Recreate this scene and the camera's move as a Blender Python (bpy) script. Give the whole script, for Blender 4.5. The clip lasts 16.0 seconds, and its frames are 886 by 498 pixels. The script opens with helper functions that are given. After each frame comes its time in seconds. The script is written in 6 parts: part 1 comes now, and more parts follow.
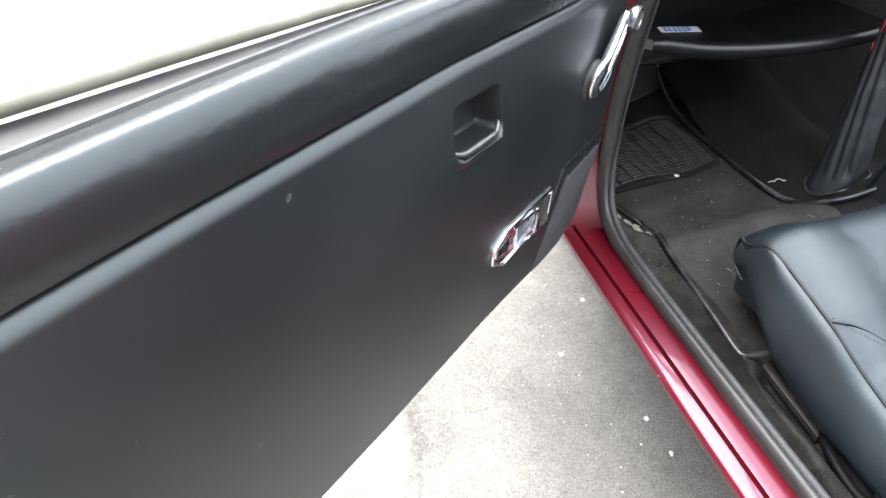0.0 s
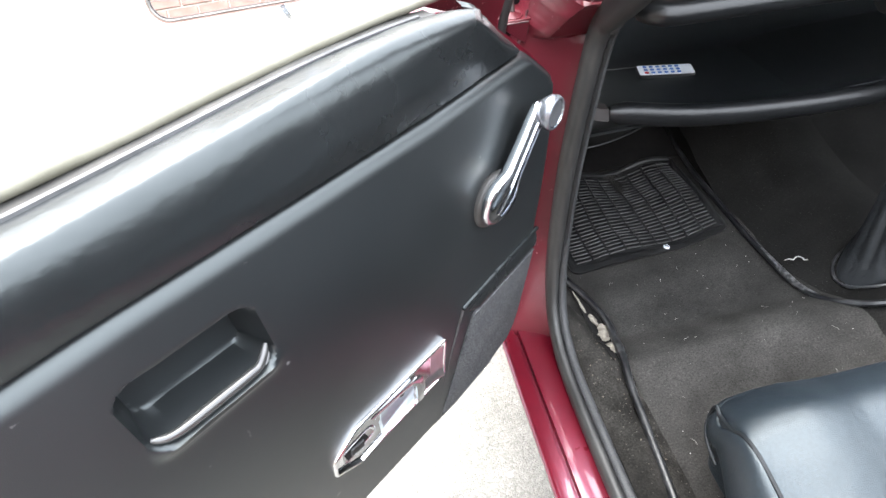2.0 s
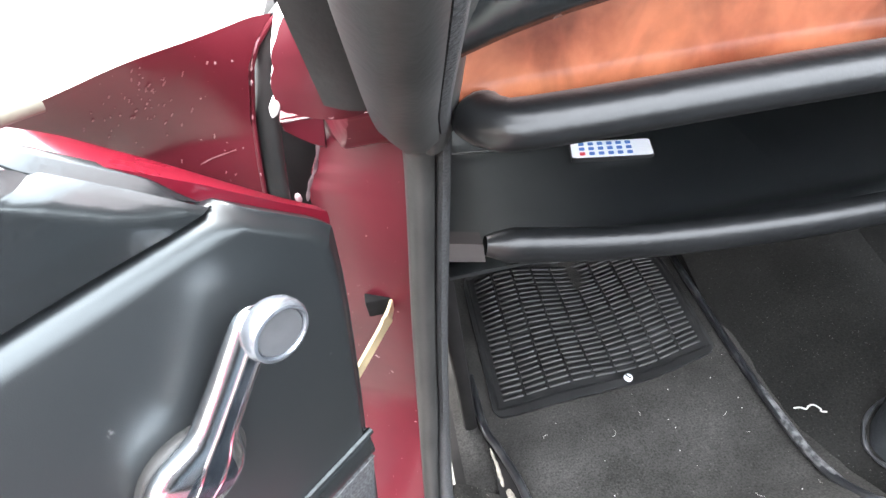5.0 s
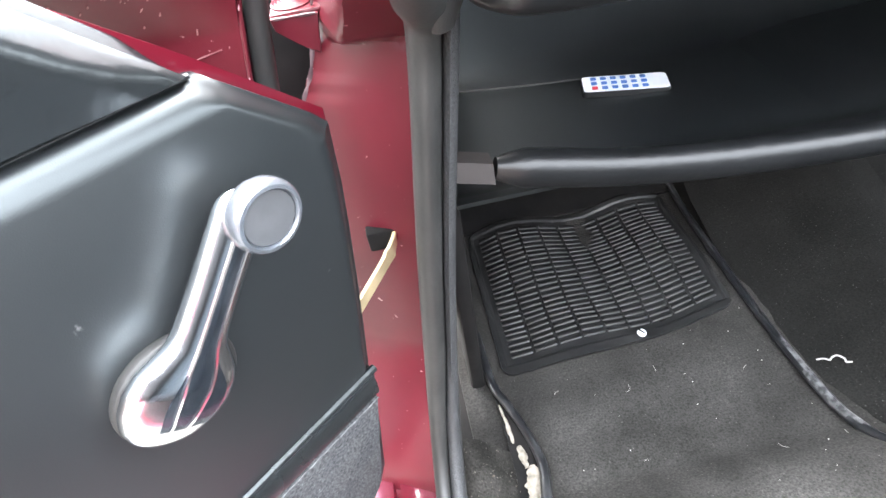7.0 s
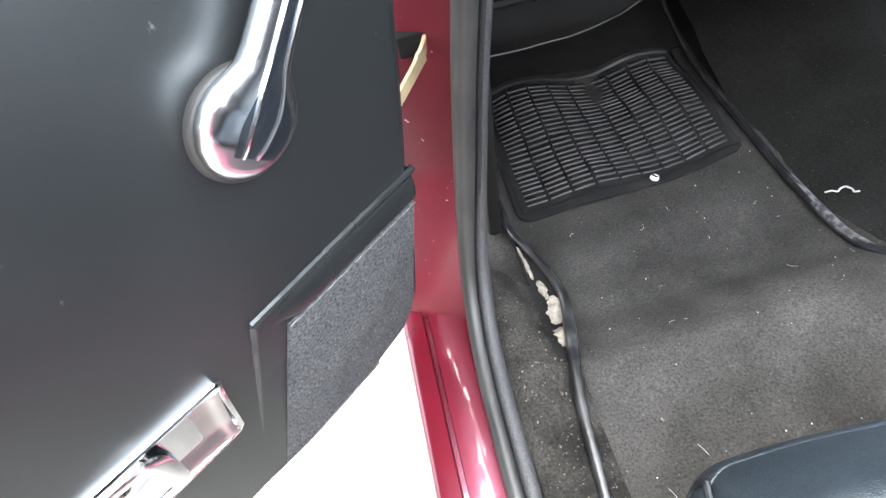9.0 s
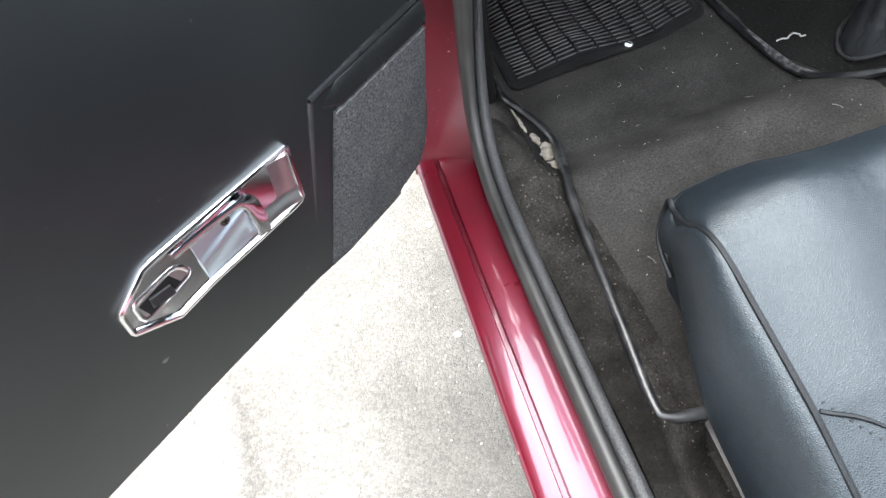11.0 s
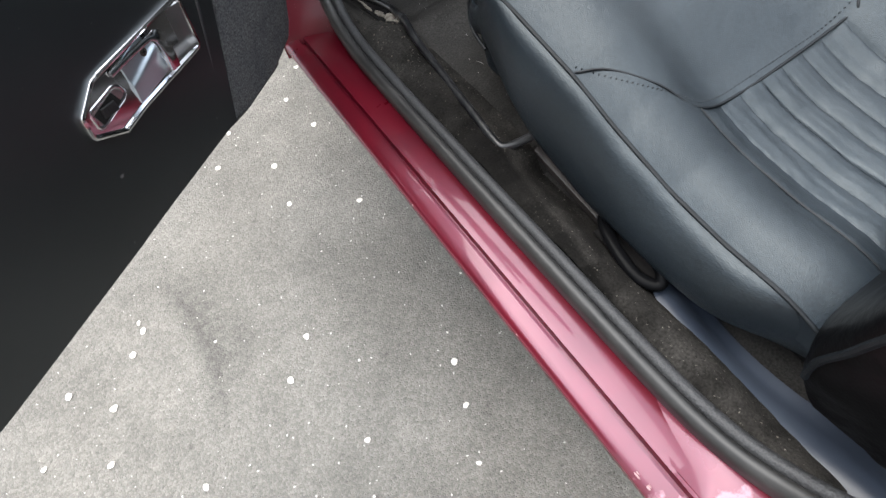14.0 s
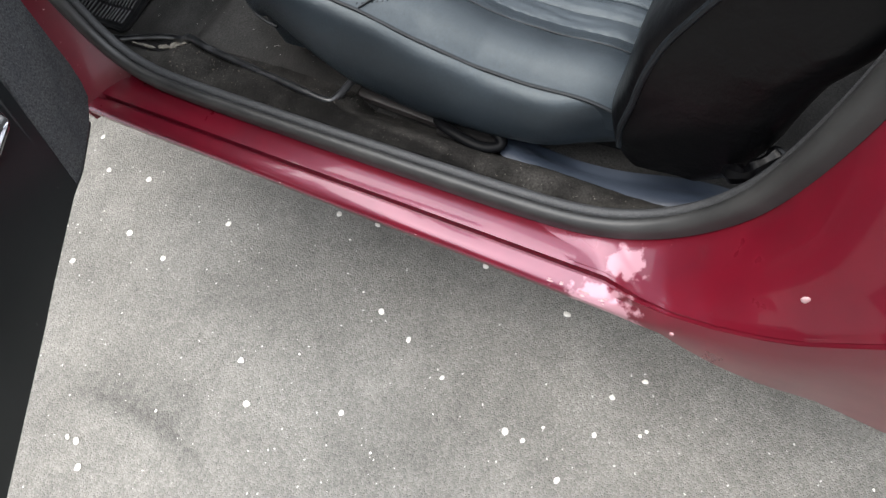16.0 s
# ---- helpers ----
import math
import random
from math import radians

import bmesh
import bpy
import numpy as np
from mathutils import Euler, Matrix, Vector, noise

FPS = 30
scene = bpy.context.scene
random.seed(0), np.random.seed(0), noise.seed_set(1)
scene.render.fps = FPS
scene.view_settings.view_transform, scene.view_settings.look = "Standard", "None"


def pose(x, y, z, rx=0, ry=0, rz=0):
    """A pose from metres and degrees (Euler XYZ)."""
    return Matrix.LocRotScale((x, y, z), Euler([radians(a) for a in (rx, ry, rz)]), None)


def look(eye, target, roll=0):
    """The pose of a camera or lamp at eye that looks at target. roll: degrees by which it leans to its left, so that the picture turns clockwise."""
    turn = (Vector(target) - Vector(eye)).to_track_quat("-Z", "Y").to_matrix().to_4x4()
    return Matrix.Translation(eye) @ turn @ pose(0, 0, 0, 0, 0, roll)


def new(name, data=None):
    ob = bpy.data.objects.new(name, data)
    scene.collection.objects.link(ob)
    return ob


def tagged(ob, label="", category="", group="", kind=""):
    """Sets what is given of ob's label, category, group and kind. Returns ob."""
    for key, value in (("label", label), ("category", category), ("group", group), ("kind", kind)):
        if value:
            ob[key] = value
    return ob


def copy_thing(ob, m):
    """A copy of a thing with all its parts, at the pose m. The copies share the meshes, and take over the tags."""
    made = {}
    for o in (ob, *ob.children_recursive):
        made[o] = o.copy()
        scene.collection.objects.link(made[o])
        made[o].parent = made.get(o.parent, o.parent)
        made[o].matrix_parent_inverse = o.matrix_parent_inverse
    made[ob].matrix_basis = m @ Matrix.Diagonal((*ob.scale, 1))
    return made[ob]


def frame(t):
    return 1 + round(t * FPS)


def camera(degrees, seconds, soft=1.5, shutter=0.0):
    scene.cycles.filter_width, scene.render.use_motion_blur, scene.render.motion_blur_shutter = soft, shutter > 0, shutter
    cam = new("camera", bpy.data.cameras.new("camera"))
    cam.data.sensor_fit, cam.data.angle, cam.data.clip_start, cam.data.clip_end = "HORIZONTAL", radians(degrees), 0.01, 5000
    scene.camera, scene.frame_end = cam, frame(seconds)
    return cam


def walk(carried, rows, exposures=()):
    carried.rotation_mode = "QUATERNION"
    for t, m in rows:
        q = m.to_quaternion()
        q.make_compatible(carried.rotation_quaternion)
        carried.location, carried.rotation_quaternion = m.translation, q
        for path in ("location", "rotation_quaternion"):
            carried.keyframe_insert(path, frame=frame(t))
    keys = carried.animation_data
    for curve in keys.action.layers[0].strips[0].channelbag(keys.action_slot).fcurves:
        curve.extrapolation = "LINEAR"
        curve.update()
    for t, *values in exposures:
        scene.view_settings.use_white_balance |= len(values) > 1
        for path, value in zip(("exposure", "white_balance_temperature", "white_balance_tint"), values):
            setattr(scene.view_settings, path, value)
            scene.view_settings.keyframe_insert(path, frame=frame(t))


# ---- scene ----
# the camera and its way
cam = camera(77.5, 16.0, soft=1.5, shutter=0.0)
PATH = [
    (0, (0.005, 0.054, 1.113), (0.333, 1.38, -0.348), -1.4),
    (0.5, (0.09, 0.132, 1.113), (0.361, 1.438, -0.378), -3.2),
    (1, (0.18, 0.199, 1.106), (0.404, 1.491, -0.404), -4.6),
    (1.5, (0.248, 0.272, 1.096), (0.43, 1.556, -0.428), -5.8),
    (2, (0.313, 0.339, 1.087), (0.473, 1.616, -0.444), -6.4),
    (2.5, (0.385, 0.39, 1.083), (0.52, 1.665, -0.453), -7.2),
    (3, (0.448, 0.441, 1.062), (0.569, 1.716, -0.474), -7.7),
    (3.5, (0.512, 0.486, 1.034), (0.612, 1.767, -0.499), -8.3),
    (4, (0.564, 0.539, 0.997), (0.653, 1.831, -0.528), -8.6),
    (4.2, (0.578, 0.565, 0.991), (0.658, 1.867, -0.525), -8.9),
    (6.3, (0.58, 0.624, 0.925), (0.66, 1.942, -0.578), -9.4),
    (6.5, (0.577, 0.618, 0.92), (0.655, 1.928, -0.589), -9.5),
    (7, (0.565, 0.594, 0.907), (0.632, 1.884, -0.62), -10.1),
    (7.5, (0.547, 0.578, 0.89), (0.616, 1.822, -0.674), -10.5),
    (8, (0.528, 0.566, 0.875), (0.593, 1.756, -0.731), -10.8),
    (8.5, (0.516, 0.545, 0.861), (0.579, 1.677, -0.787), -11.3),
    (9, (0.503, 0.522, 0.857), (0.551, 1.583, -0.837), -12.1),
    (9.2, (0.497, 0.51, 0.858), (0.544, 1.549, -0.85), -12.4),
    (11.3, (0.43, 0.303, 0.865), (0.482, 1.285, -0.877), -16.4),
    (11.5, (0.43, 0.282, 0.863), (0.489, 1.258, -0.882), -16.5),
    (12, (0.426, 0.239, 0.858), (0.522, 1.19, -0.898), -16.7),
    (12.5, (0.408, 0.196, 0.871), (0.56, 1.114, -0.9), -15.9),
    (13, (0.389, 0.153, 0.883), (0.599, 1.039, -0.898), -15.0),
    (13.5, (0.364, 0.11, 0.885), (0.636, 0.958, -0.906), -13.8),
    (14, (0.336, 0.068, 0.914), (0.671, 0.877, -0.884), -12.6),
    (14.5, (0.308, 0.01, 0.929), (0.707, 0.778, -0.874), -12.0),
    (15, (0.281, -0.03, 0.937), (0.725, 0.705, -0.87), -13.4),
    (15.5, (0.229, -0.026, 0.963), (0.761, 0.619, -0.854), -13.7),
    (16, (0.234, -0.013, 0.951), (0.866, 0.489, -0.879), -12.9),
]
EXPOSURES = [(0.0, 2.62), (1.5, 2.96), (2.5, 3.30), (4.0, 3.82), (6.5, 4.15), (7.5, 4.15), (8.5, 3.84), (9.0, 3.72), (11.5, 2.50), (12.5, 2.10), (14.0, 1.58), (15.0, 1.47), (16.0, 1.56)]
walk(cam, [(t, look(eye, target, roll)) for t, eye, target, roll in PATH], EXPOSURES)

# sky and a soft overcast sun
world = bpy.data.worlds.new("overcast_sky")
scene.world = world
world.use_nodes = True
wn, wl = world.node_tree.nodes, world.node_tree.links
sky = wn.new("ShaderNodeTexSky")
sky.sky_type, sky.sun_disc = "NISHITA", False
sky.sun_elevation, sky.sun_rotation = radians(61.6), radians(-14.6)
sky.air_density, sky.dust_density, sky.ozone_density = 1.0, 4.0, 1.0
soft_sky = wn.new("ShaderNodeMixRGB")
soft_sky.blend_type, soft_sky.inputs[0].default_value = "MIX", 0.75
soft_sky.inputs[2].default_value = (8.05, 8.4, 8.85, 1)
wl.new(sky.outputs[0], soft_sky.inputs[1])
# an overcast sky is brighter overhead than at the horizon
way = wn.new("ShaderNodeTexCoord")
split = wn.new("ShaderNodeSeparateXYZ")
climb = wn.new("ShaderNodeMapRange")
climb.inputs[1].default_value, climb.inputs[2].default_value, climb.inputs[3].default_value, climb.inputs[4].default_value = 0.0, 1.0, 0.60, 1.25
dome = wn.new("ShaderNodeVectorMath")
dome.operation = "SCALE"
wl.new(way.outputs["Generated"], split.inputs[0])
wl.new(split.outputs["Z"], climb.inputs[0])
wl.new(soft_sky.outputs[0], dome.inputs[0])
wl.new(climb.outputs[0], dome.inputs["Scale"])
wl.new(dome.outputs[0], wn["Background"].inputs[0])
wn["Background"].inputs[1].default_value = 0.15
sun = new("sun", bpy.data.lights.new("sun", "SUN"))
sun.data.energy, sun.data.angle, sun.data.color = 1.5, radians(58), (1.0, 0.98, 0.95)
sun.matrix_world = look((0, 0, 0), (0.12, -0.46, -0.88))


# ---- materials ----
def material(name, base, rough=0.5, metal=0.0, second=None, scale=8.0, detail=6.0, bump=0.0, bump_scale=200.0,
             spec=0.5, coat=0.0, coat_rough=0.05, lo=0.35, hi=0.7, rough_var=0.0, pattern="noise", sheen=0.0, speck=None, speck_scale=300.0, speck_at=0.70, grain=0.0, grain_scale=350.0, wrinkle=0.0, wrinkle_scale=14.0):
    m = bpy.data.materials.new(name)
    m.use_nodes = True
    n, l = m.node_tree.nodes, m.node_tree.links
    b = n["Principled BSDF"]
    b.inputs["Roughness"].default_value, b.inputs["Metallic"].default_value = rough, metal
    b.inputs["Specular IOR Level"].default_value = spec
    b.inputs["Coat Weight"].default_value, b.inputs["Coat Roughness"].default_value = coat, coat_rough
    if sheen:
        b.inputs["Sheen Weight"].default_value = sheen
        b.inputs["Sheen Roughness"].default_value = 0.6
    tc = n.new("ShaderNodeTexCoord")
    col = n.new("ShaderNodeMixRGB")
    col.inputs[1].default_value = (*base, 1)
    col.inputs[2].default_value = (*(second or base), 1)
    big = n.new("ShaderNodeTexNoise")
    big.inputs["Scale"].default_value, big.inputs["Detail"].default_value = scale, detail
    l.new(tc.outputs["Object"], big.inputs["Vector"])
    ramp = n.new("ShaderNodeMapRange")
    ramp.inputs[1].default_value, ramp.inputs[2].default_value = lo, hi
    l.new(big.outputs["Fac"], ramp.inputs[0])
    l.new(ramp.outputs[0], col.inputs[0])
    last = col.outputs[0]
    if speck:
        # loose dust and scuffs, fine and sparse
        dots = n.new("ShaderNodeTexNoise")
        dots.inputs["Scale"].default_value, dots.inputs["Detail"].default_value = speck_scale, 4.0
        l.new(tc.outputs["Object"], dots.inputs["Vector"])
        cutoff = n.new("ShaderNodeMapRange")
        cutoff.inputs[1].default_value, cutoff.inputs[2].default_value = speck_at, speck_at + 0.06
        l.new(dots.outputs["Fac"], cutoff.inputs[0])
        over = n.new("ShaderNodeMixRGB")
        over.inputs[2].default_value = (*speck, 1)
        l.new(cutoff.outputs[0], over.inputs[0])
        l.new(last, over.inputs[1])
        last = over.outputs[0]
    if grain:
        fibre = n.new("ShaderNodeTexNoise")
        fibre.inputs["Scale"].default_value, fibre.inputs["Detail"].default_value = grain_scale, 6.0
        l.new(tc.outputs["Object"], fibre.inputs["Vector"])
        gain = n.new("ShaderNodeMapRange")
        for i, v in enumerate((0.3, 0.7, 1 - grain, 1 + grain)):
            gain.inputs[i + 1].default_value = v
        l.new(fibre.outputs["Fac"], gain.inputs[0])
        times = n.new("ShaderNodeVectorMath")
        times.operation = "SCALE"
        l.new(last, times.inputs[0])
        l.new(gain.outputs[0], times.inputs["Scale"])
        last = times.outputs[0]
    l.new(last, b.inputs["Base Color"])
    if rough_var:
        rr = n.new("ShaderNodeMapRange")
        rr.inputs[3].default_value, rr.inputs[4].default_value = rough - rough_var, rough + rough_var
        l.new(big.outputs["Fac"], rr.inputs[0])
        l.new(rr.outputs[0], b.inputs["Roughness"])
    if bump:
        if pattern == "leather":
            tex = n.new("ShaderNodeTexVoronoi")
            tex.feature = "DISTANCE_TO_EDGE"
            tex.inputs["Scale"].default_value = bump_scale
            out = tex.outputs["Distance"]
        else:
            tex = n.new("ShaderNodeTexNoise")
            tex.inputs["Scale"].default_value, tex.inputs["Detail"].default_value = bump_scale, 3.0
            out = tex.outputs["Fac"]
        l.new(tc.outputs["Object"], tex.inputs["Vector"])
        bp = n.new("ShaderNodeBump")
        bp.inputs["Strength"].default_value, bp.inputs["Distance"].default_value = bump, 0.001
        l.new(out, bp.inputs["Height"])
        if wrinkle:
            soft = n.new("ShaderNodeTexNoise")
            soft.inputs["Scale"].default_value, soft.inputs["Detail"].default_value = wrinkle_scale, 3.0
            soft.inputs["Distortion"].default_value = 0.6
            l.new(tc.outputs["Object"], soft.inputs["Vector"])
            broad = n.new("ShaderNodeBump")
            broad.inputs["Strength"].default_value, broad.inputs["Distance"].default_value = wrinkle, 0.010
            l.new(soft.outputs["Fac"], broad.inputs["Height"])
            l.new(broad.outputs[0], bp.inputs["Normal"])
        l.new(bp.outputs[0], b.inputs["Normal"])
    return m


M_PAINT = material("maroon_paint", (0.088, 0.0028, 0.0082), 0.30, 0.0, (0.064, 0.0020, 0.0060), 14, 5, 0.05, 60, 0.50, 0.45, 0.05, rough_var=0.08, speck=(0.22, 0.10, 0.10), speck_scale=170, speck_at=0.75)
M_PAINT.node_tree.nodes["Principled BSDF"].inputs["Specular Tint"].default_value = (1.0, 0.60, 0.86, 1)
# Body paint copy: haze greyed into the base, coat cut to weaken reflections.
M_WINGPAINT = material("hazed_maroon_shut_paint", (0.092, 0.0105, 0.0170), 0.38, 0.0, (0.062, 0.0078, 0.0125), 9, 7, 0.10, 50, 0.2, 0.18, 0.15, speck=(0.40, 0.28, 0.28), speck_scale=190, speck_at=0.71)


def scuffed_paint():
    """The body paint, rubbed through to a pale pink primer in two patches at the sill's rear end."""
    m = M_PAINT.copy()
    m.name = "scuffed_maroon_paint"
    n, l = m.node_tree.nodes, m.node_tree.links
    b = n["Principled BSDF"]
    tc = n.new("ShaderNodeTexCoord")
    last = b.inputs["Base Color"].links[0].from_socket
    ragged = n.new("ShaderNodeTexNoise")
    ragged.inputs["Scale"].default_value, ragged.inputs["Detail"].default_value = 75, 7
    l.new(tc.outputs["Object"], ragged.inputs["Vector"])
    for place, reach, weight in (((-0.396, -0.385, 0.366), (0.020, 0.022, 0.02), 0.42), ((-0.446, -0.376, 0.345), (0.022, 0.045, 0.02), 0.45)):
        shift, size, edge, ramp, mix = (n.new("ShaderNode" + k) for k in ("VectorMath", "VectorMath", "Math", "MapRange", "MixRGB"))
        shift.operation, shift.inputs[1].default_value = "SUBTRACT", place
        l.new(tc.outputs["Object"], shift.inputs[0])
        scale = n.new("ShaderNodeVectorMath")
        scale.operation, scale.inputs[1].default_value = "DIVIDE", reach
        l.new(shift.outputs[0], scale.inputs[0])
        size.operation = "LENGTH"
        l.new(scale.outputs[0], size.inputs[0])
        edge.operation, edge.inputs[1].default_value, edge.inputs[2].default_value = "MULTIPLY_ADD", 2.2, -1.1
        l.new(ragged.outputs["Fac"], edge.inputs[0])
        total = n.new("ShaderNodeMath")
        total.operation = "ADD"
        l.new(size.outputs["Value"], total.inputs[0])
        l.new(edge.outputs[0], total.inputs[1])
        ramp.inputs[1].default_value, ramp.inputs[2].default_value = 0.80, 1.05
        ramp.inputs[3].default_value, ramp.inputs[4].default_value = weight, 0.0
        l.new(total.outputs[0], ramp.inputs[0])
        mix.inputs[2].default_value = (0.50, 0.30, 0.34, 1)
        l.new(ramp.outputs[0], mix.inputs[0])
        l.new(last, mix.inputs[1])
        last = mix.outputs[0]
    l.new(last, b.inputs["Base Color"])
    return m


M_SCUFFED = scuffed_paint()
M_PRIMER = material("chipped_pale_primer", (0.50, 0.37, 0.37), 0.6, 0.0, (0.30, 0.11, 0.13), 60, 6, 0.3, 120)
M_VINYL = material("black_vinyl", (0.0064, 0.0074, 0.0082), 0.38, 0.0, (0.0118, 0.0130, 0.0140), 4, 8, 0.08, 900, 0.66, rough_var=0.06, pattern="leather", speck=(0.10, 0.10, 0.10), speck_scale=70, speck_at=0.725, wrinkle=0.05, wrinkle_scale=9)
M_VINYL_SOFT = material("glossy_padded_vinyl", (0.0090, 0.0106, 0.0114), 0.27, 0.0, (0.0130, 0.0138, 0.0146), 6, 7, 0.35, 110, 0.6, rough_var=0.05, wrinkle=0.12, wrinkle_scale=16)
M_DASHVINYL = material("black_dash_vinyl", (0.0050, 0.0054, 0.0060), 0.34, 0.0, (0.0085, 0.0090, 0.0098), 9, 7, 0.35, 140, 0.38, rough_var=0.06, wrinkle=0.10, wrinkle_scale=18)
M_SEAT = material("black_seat_leather", (0.0078, 0.0110, 0.0142), 0.36, 0.0, (0.0138, 0.0190, 0.0240), 5, 7, 0.40, 620, 0.52, rough_var=0.08, pattern="leather", grain=0.3, grain_scale=300, lo=0.38, hi=0.64, wrinkle=0.26, wrinkle_scale=11)
M_SEAT.node_tree.nodes["Principled BSDF"].inputs["Specular Tint"].default_value = (0.88, 0.97, 1.0, 1)
for m in (M_VINYL, M_VINYL_SOFT):
    m.node_tree.nodes["Principled BSDF"].inputs["Specular Tint"].default_value = (0.90, 0.985, 1.0, 1)
# Black and gloss lowered: the rear cabin's shade is put into this colour.
M_BACK = material("shaded_glossy_back_vinyl", (0.0010, 0.0010, 0.0013), 0.34, 0.0, (0.0024, 0.0024, 0.0028), 5, 7, 0.25, 300, 0.16, wrinkle=0.5, wrinkle_scale=11)
M_BOOT = material("worn_black_boot_leather", (0.015, 0.0170, 0.019), 0.46, 0.0, (0.024, 0.026, 0.029), 16, 8, 0.5, 300, 0.5, wrinkle=0.5, wrinkle_scale=26)
M_SEATWELT = material("black_leather_piping", (0.0024, 0.0036, 0.0048), 0.50, 0.0, (0.0058, 0.0080, 0.0102), 40, 4, 0.3, 500, 0.30)
# Grey lowered to include the deep footwell's shade.
M_GREYBOARD = material("dark_grey_board", (0.0095, 0.0095, 0.0097), 0.5, 0.0, (0.014, 0.014, 0.0138), 16, 6, 0.2, 160, 0.4)
M_REDTHREAD = material("red_thread", (0.45, 0.015, 0.03), 0.7)
M_WELT = material("black_piping", (0.016, 0.0165, 0.018), 0.40, 0.0, (0.040, 0.041, 0.044), 60, 3, 0.2, 300)
M_RUBBER = material("grey_black_rubber", (0.019, 0.019, 0.019), 0.5, 0.0, (0.040, 0.039, 0.037), 22, 6, 0.25, 260, 0.5, rough_var=0.08)
M_CARPET = material("dusty_black_carpet", (0.0155, 0.0147, 0.0137), 0.95, 0.0, (0.0370, 0.0353, 0.0330), 12, 14, 1.0, 420, 0.1, lo=0.30, hi=0.72, speck=(0.075, 0.073, 0.068), speck_scale=420, speck_at=0.71, grain=0.45, grain_scale=420)
# Darker copy of the carpet, with the footwell's and tunnel's shade in its colour.
M_CARPET_DARK = material("shaded_black_carpet", (0.0054, 0.0052, 0.0048), 0.95, 0.0, (0.0130, 0.0125, 0.0117), 9, 14, 1.0, 420, 0.1, lo=0.32, hi=0.75, speck=(0.06, 0.059, 0.056), speck_scale=420, speck_at=0.69, grain=0.45, grain_scale=420)
M_CARPET_BROWN = material("worn_dusty_sill_carpet", (0.0100, 0.0093, 0.0084), 0.95, 0.0, (0.0300, 0.0281, 0.0254), 26, 12, 1.0, 380, 0.1, speck=(0.12, 0.11, 0.095), speck_scale=300, speck_at=0.66, grain=0.5, grain_scale=380)


def dusty_dimmed_carpet():
    """The sill's carpet: brown dust in a ragged patch at its front end; the black pile behind is also dimmed for weaker
    light.
    """
    m = M_CARPET_BROWN
    n, l = m.node_tree.nodes, m.node_tree.links
    b = n["Principled BSDF"]
    dusty = b.inputs["Base Color"].links[0].from_socket
    tc, split, ragged, add, ramp, mix = (n.new("ShaderNode" + k) for k in ("TexCoord", "SeparateXYZ", "TexNoise", "Math", "MapRange", "MixRGB"))
    ragged.inputs["Scale"].default_value, ragged.inputs["Detail"].default_value = 22, 6
    l.new(tc.outputs["Object"], ragged.inputs["Vector"])
    l.new(tc.outputs["Object"], split.inputs[0])
    add.operation, add.inputs[1].default_value = "MULTIPLY_ADD", 0.30
    l.new(ragged.outputs["Fac"], add.inputs[0])
    l.new(split.outputs["Y"], add.inputs[2])
    ramp.inputs[1].default_value, ramp.inputs[2].default_value = 0.27, 0.50
    l.new(add.outputs[0], ramp.inputs[0])
    # inboard of the piping it is as dusty as the floor
    slant, inner, most, dim_pile = (n.new("ShaderNode" + k) for k in ("Math", "MapRange", "Math", "VectorMath"))
    slant.operation, slant.inputs[1].default_value = "MULTIPLY_ADD", -0.113
    l.new(split.outputs["Y"], slant.inputs[0])
    l.new(split.outputs["X"], slant.inputs[2])
    inner.inputs[1].default_value, inner.inputs[2].default_value = -0.330, -0.322
    l.new(slant.outputs[0], inner.inputs[0])
    most.operation = "MAXIMUM"
    l.new(ramp.outputs[0], most.inputs[0])
    l.new(inner.outputs[0], most.inputs[1])
    # a third of the colour, which takes in the weaker light at the rear
    dim_pile.operation, dim_pile.inputs["Scale"].default_value = "SCALE", 0.34
    l.new(dusty, dim_pile.inputs[0])
    l.new(dim_pile.outputs[0], mix.inputs[1])
    l.new(most.outputs[0], mix.inputs[0])
    l.new(dusty, mix.inputs[2])
    l.new(mix.outputs[0], b.inputs["Base Color"])


dusty_dimmed_carpet()
M_WORN = material("rubbed_black_piping", (0.009, 0.0095, 0.0105), 0.30, 0.0, (0.046, 0.047, 0.049), 26, 10, 0.3, 200, lo=0.46, hi=0.75)
M_RUBBED = material("pale_rubbed_piping", (0.012, 0.012, 0.013), 0.5, 0.0, (0.11, 0.11, 0.112), 110, 8, 0.4, 200, lo=0.40, hi=0.62)
# White for bare primer and for the pillar side's sky reflection.
M_BARE = material("white_primer_and_sky_glare", (0.66, 0.60, 0.60), 0.5, 0.0, (0.45, 0.16, 0.19), 34, 7, 0.3, 120, lo=0.55, hi=0.72)
M_FAINT = material("faint_scratched_paint", (0.16, 0.05, 0.055), 0.5, 0.0, (0.30, 0.16, 0.16), 120, 4, 0.2, 150)
M_LIPGREY = material("worn_grey_lip", (0.045, 0.022, 0.026), 0.5, 0.0, (0.20, 0.14, 0.145), 60, 6, 0.3, 150)
M_OLIVE = material("weathered_olive_grey_rubber", (0.105, 0.100, 0.075), 0.6, 0.0, (0.17, 0.163, 0.13), 20, 8, 0.3, 180)
M_LATCH = material("satin_latch_metal", (0.66, 0.65, 0.65), 0.30, 1.0, (0.55, 0.54, 0.54), 30, 4, 0.03, 80)
# The sky's pale blue reflection is put into this base colour.
M_PADDLE = material("sky_tinted_paddle_metal", (0.70, 0.80, 0.88), 0.36, 1.0, (0.70, 0.80, 0.89), 40, 4, 0.05, 60)
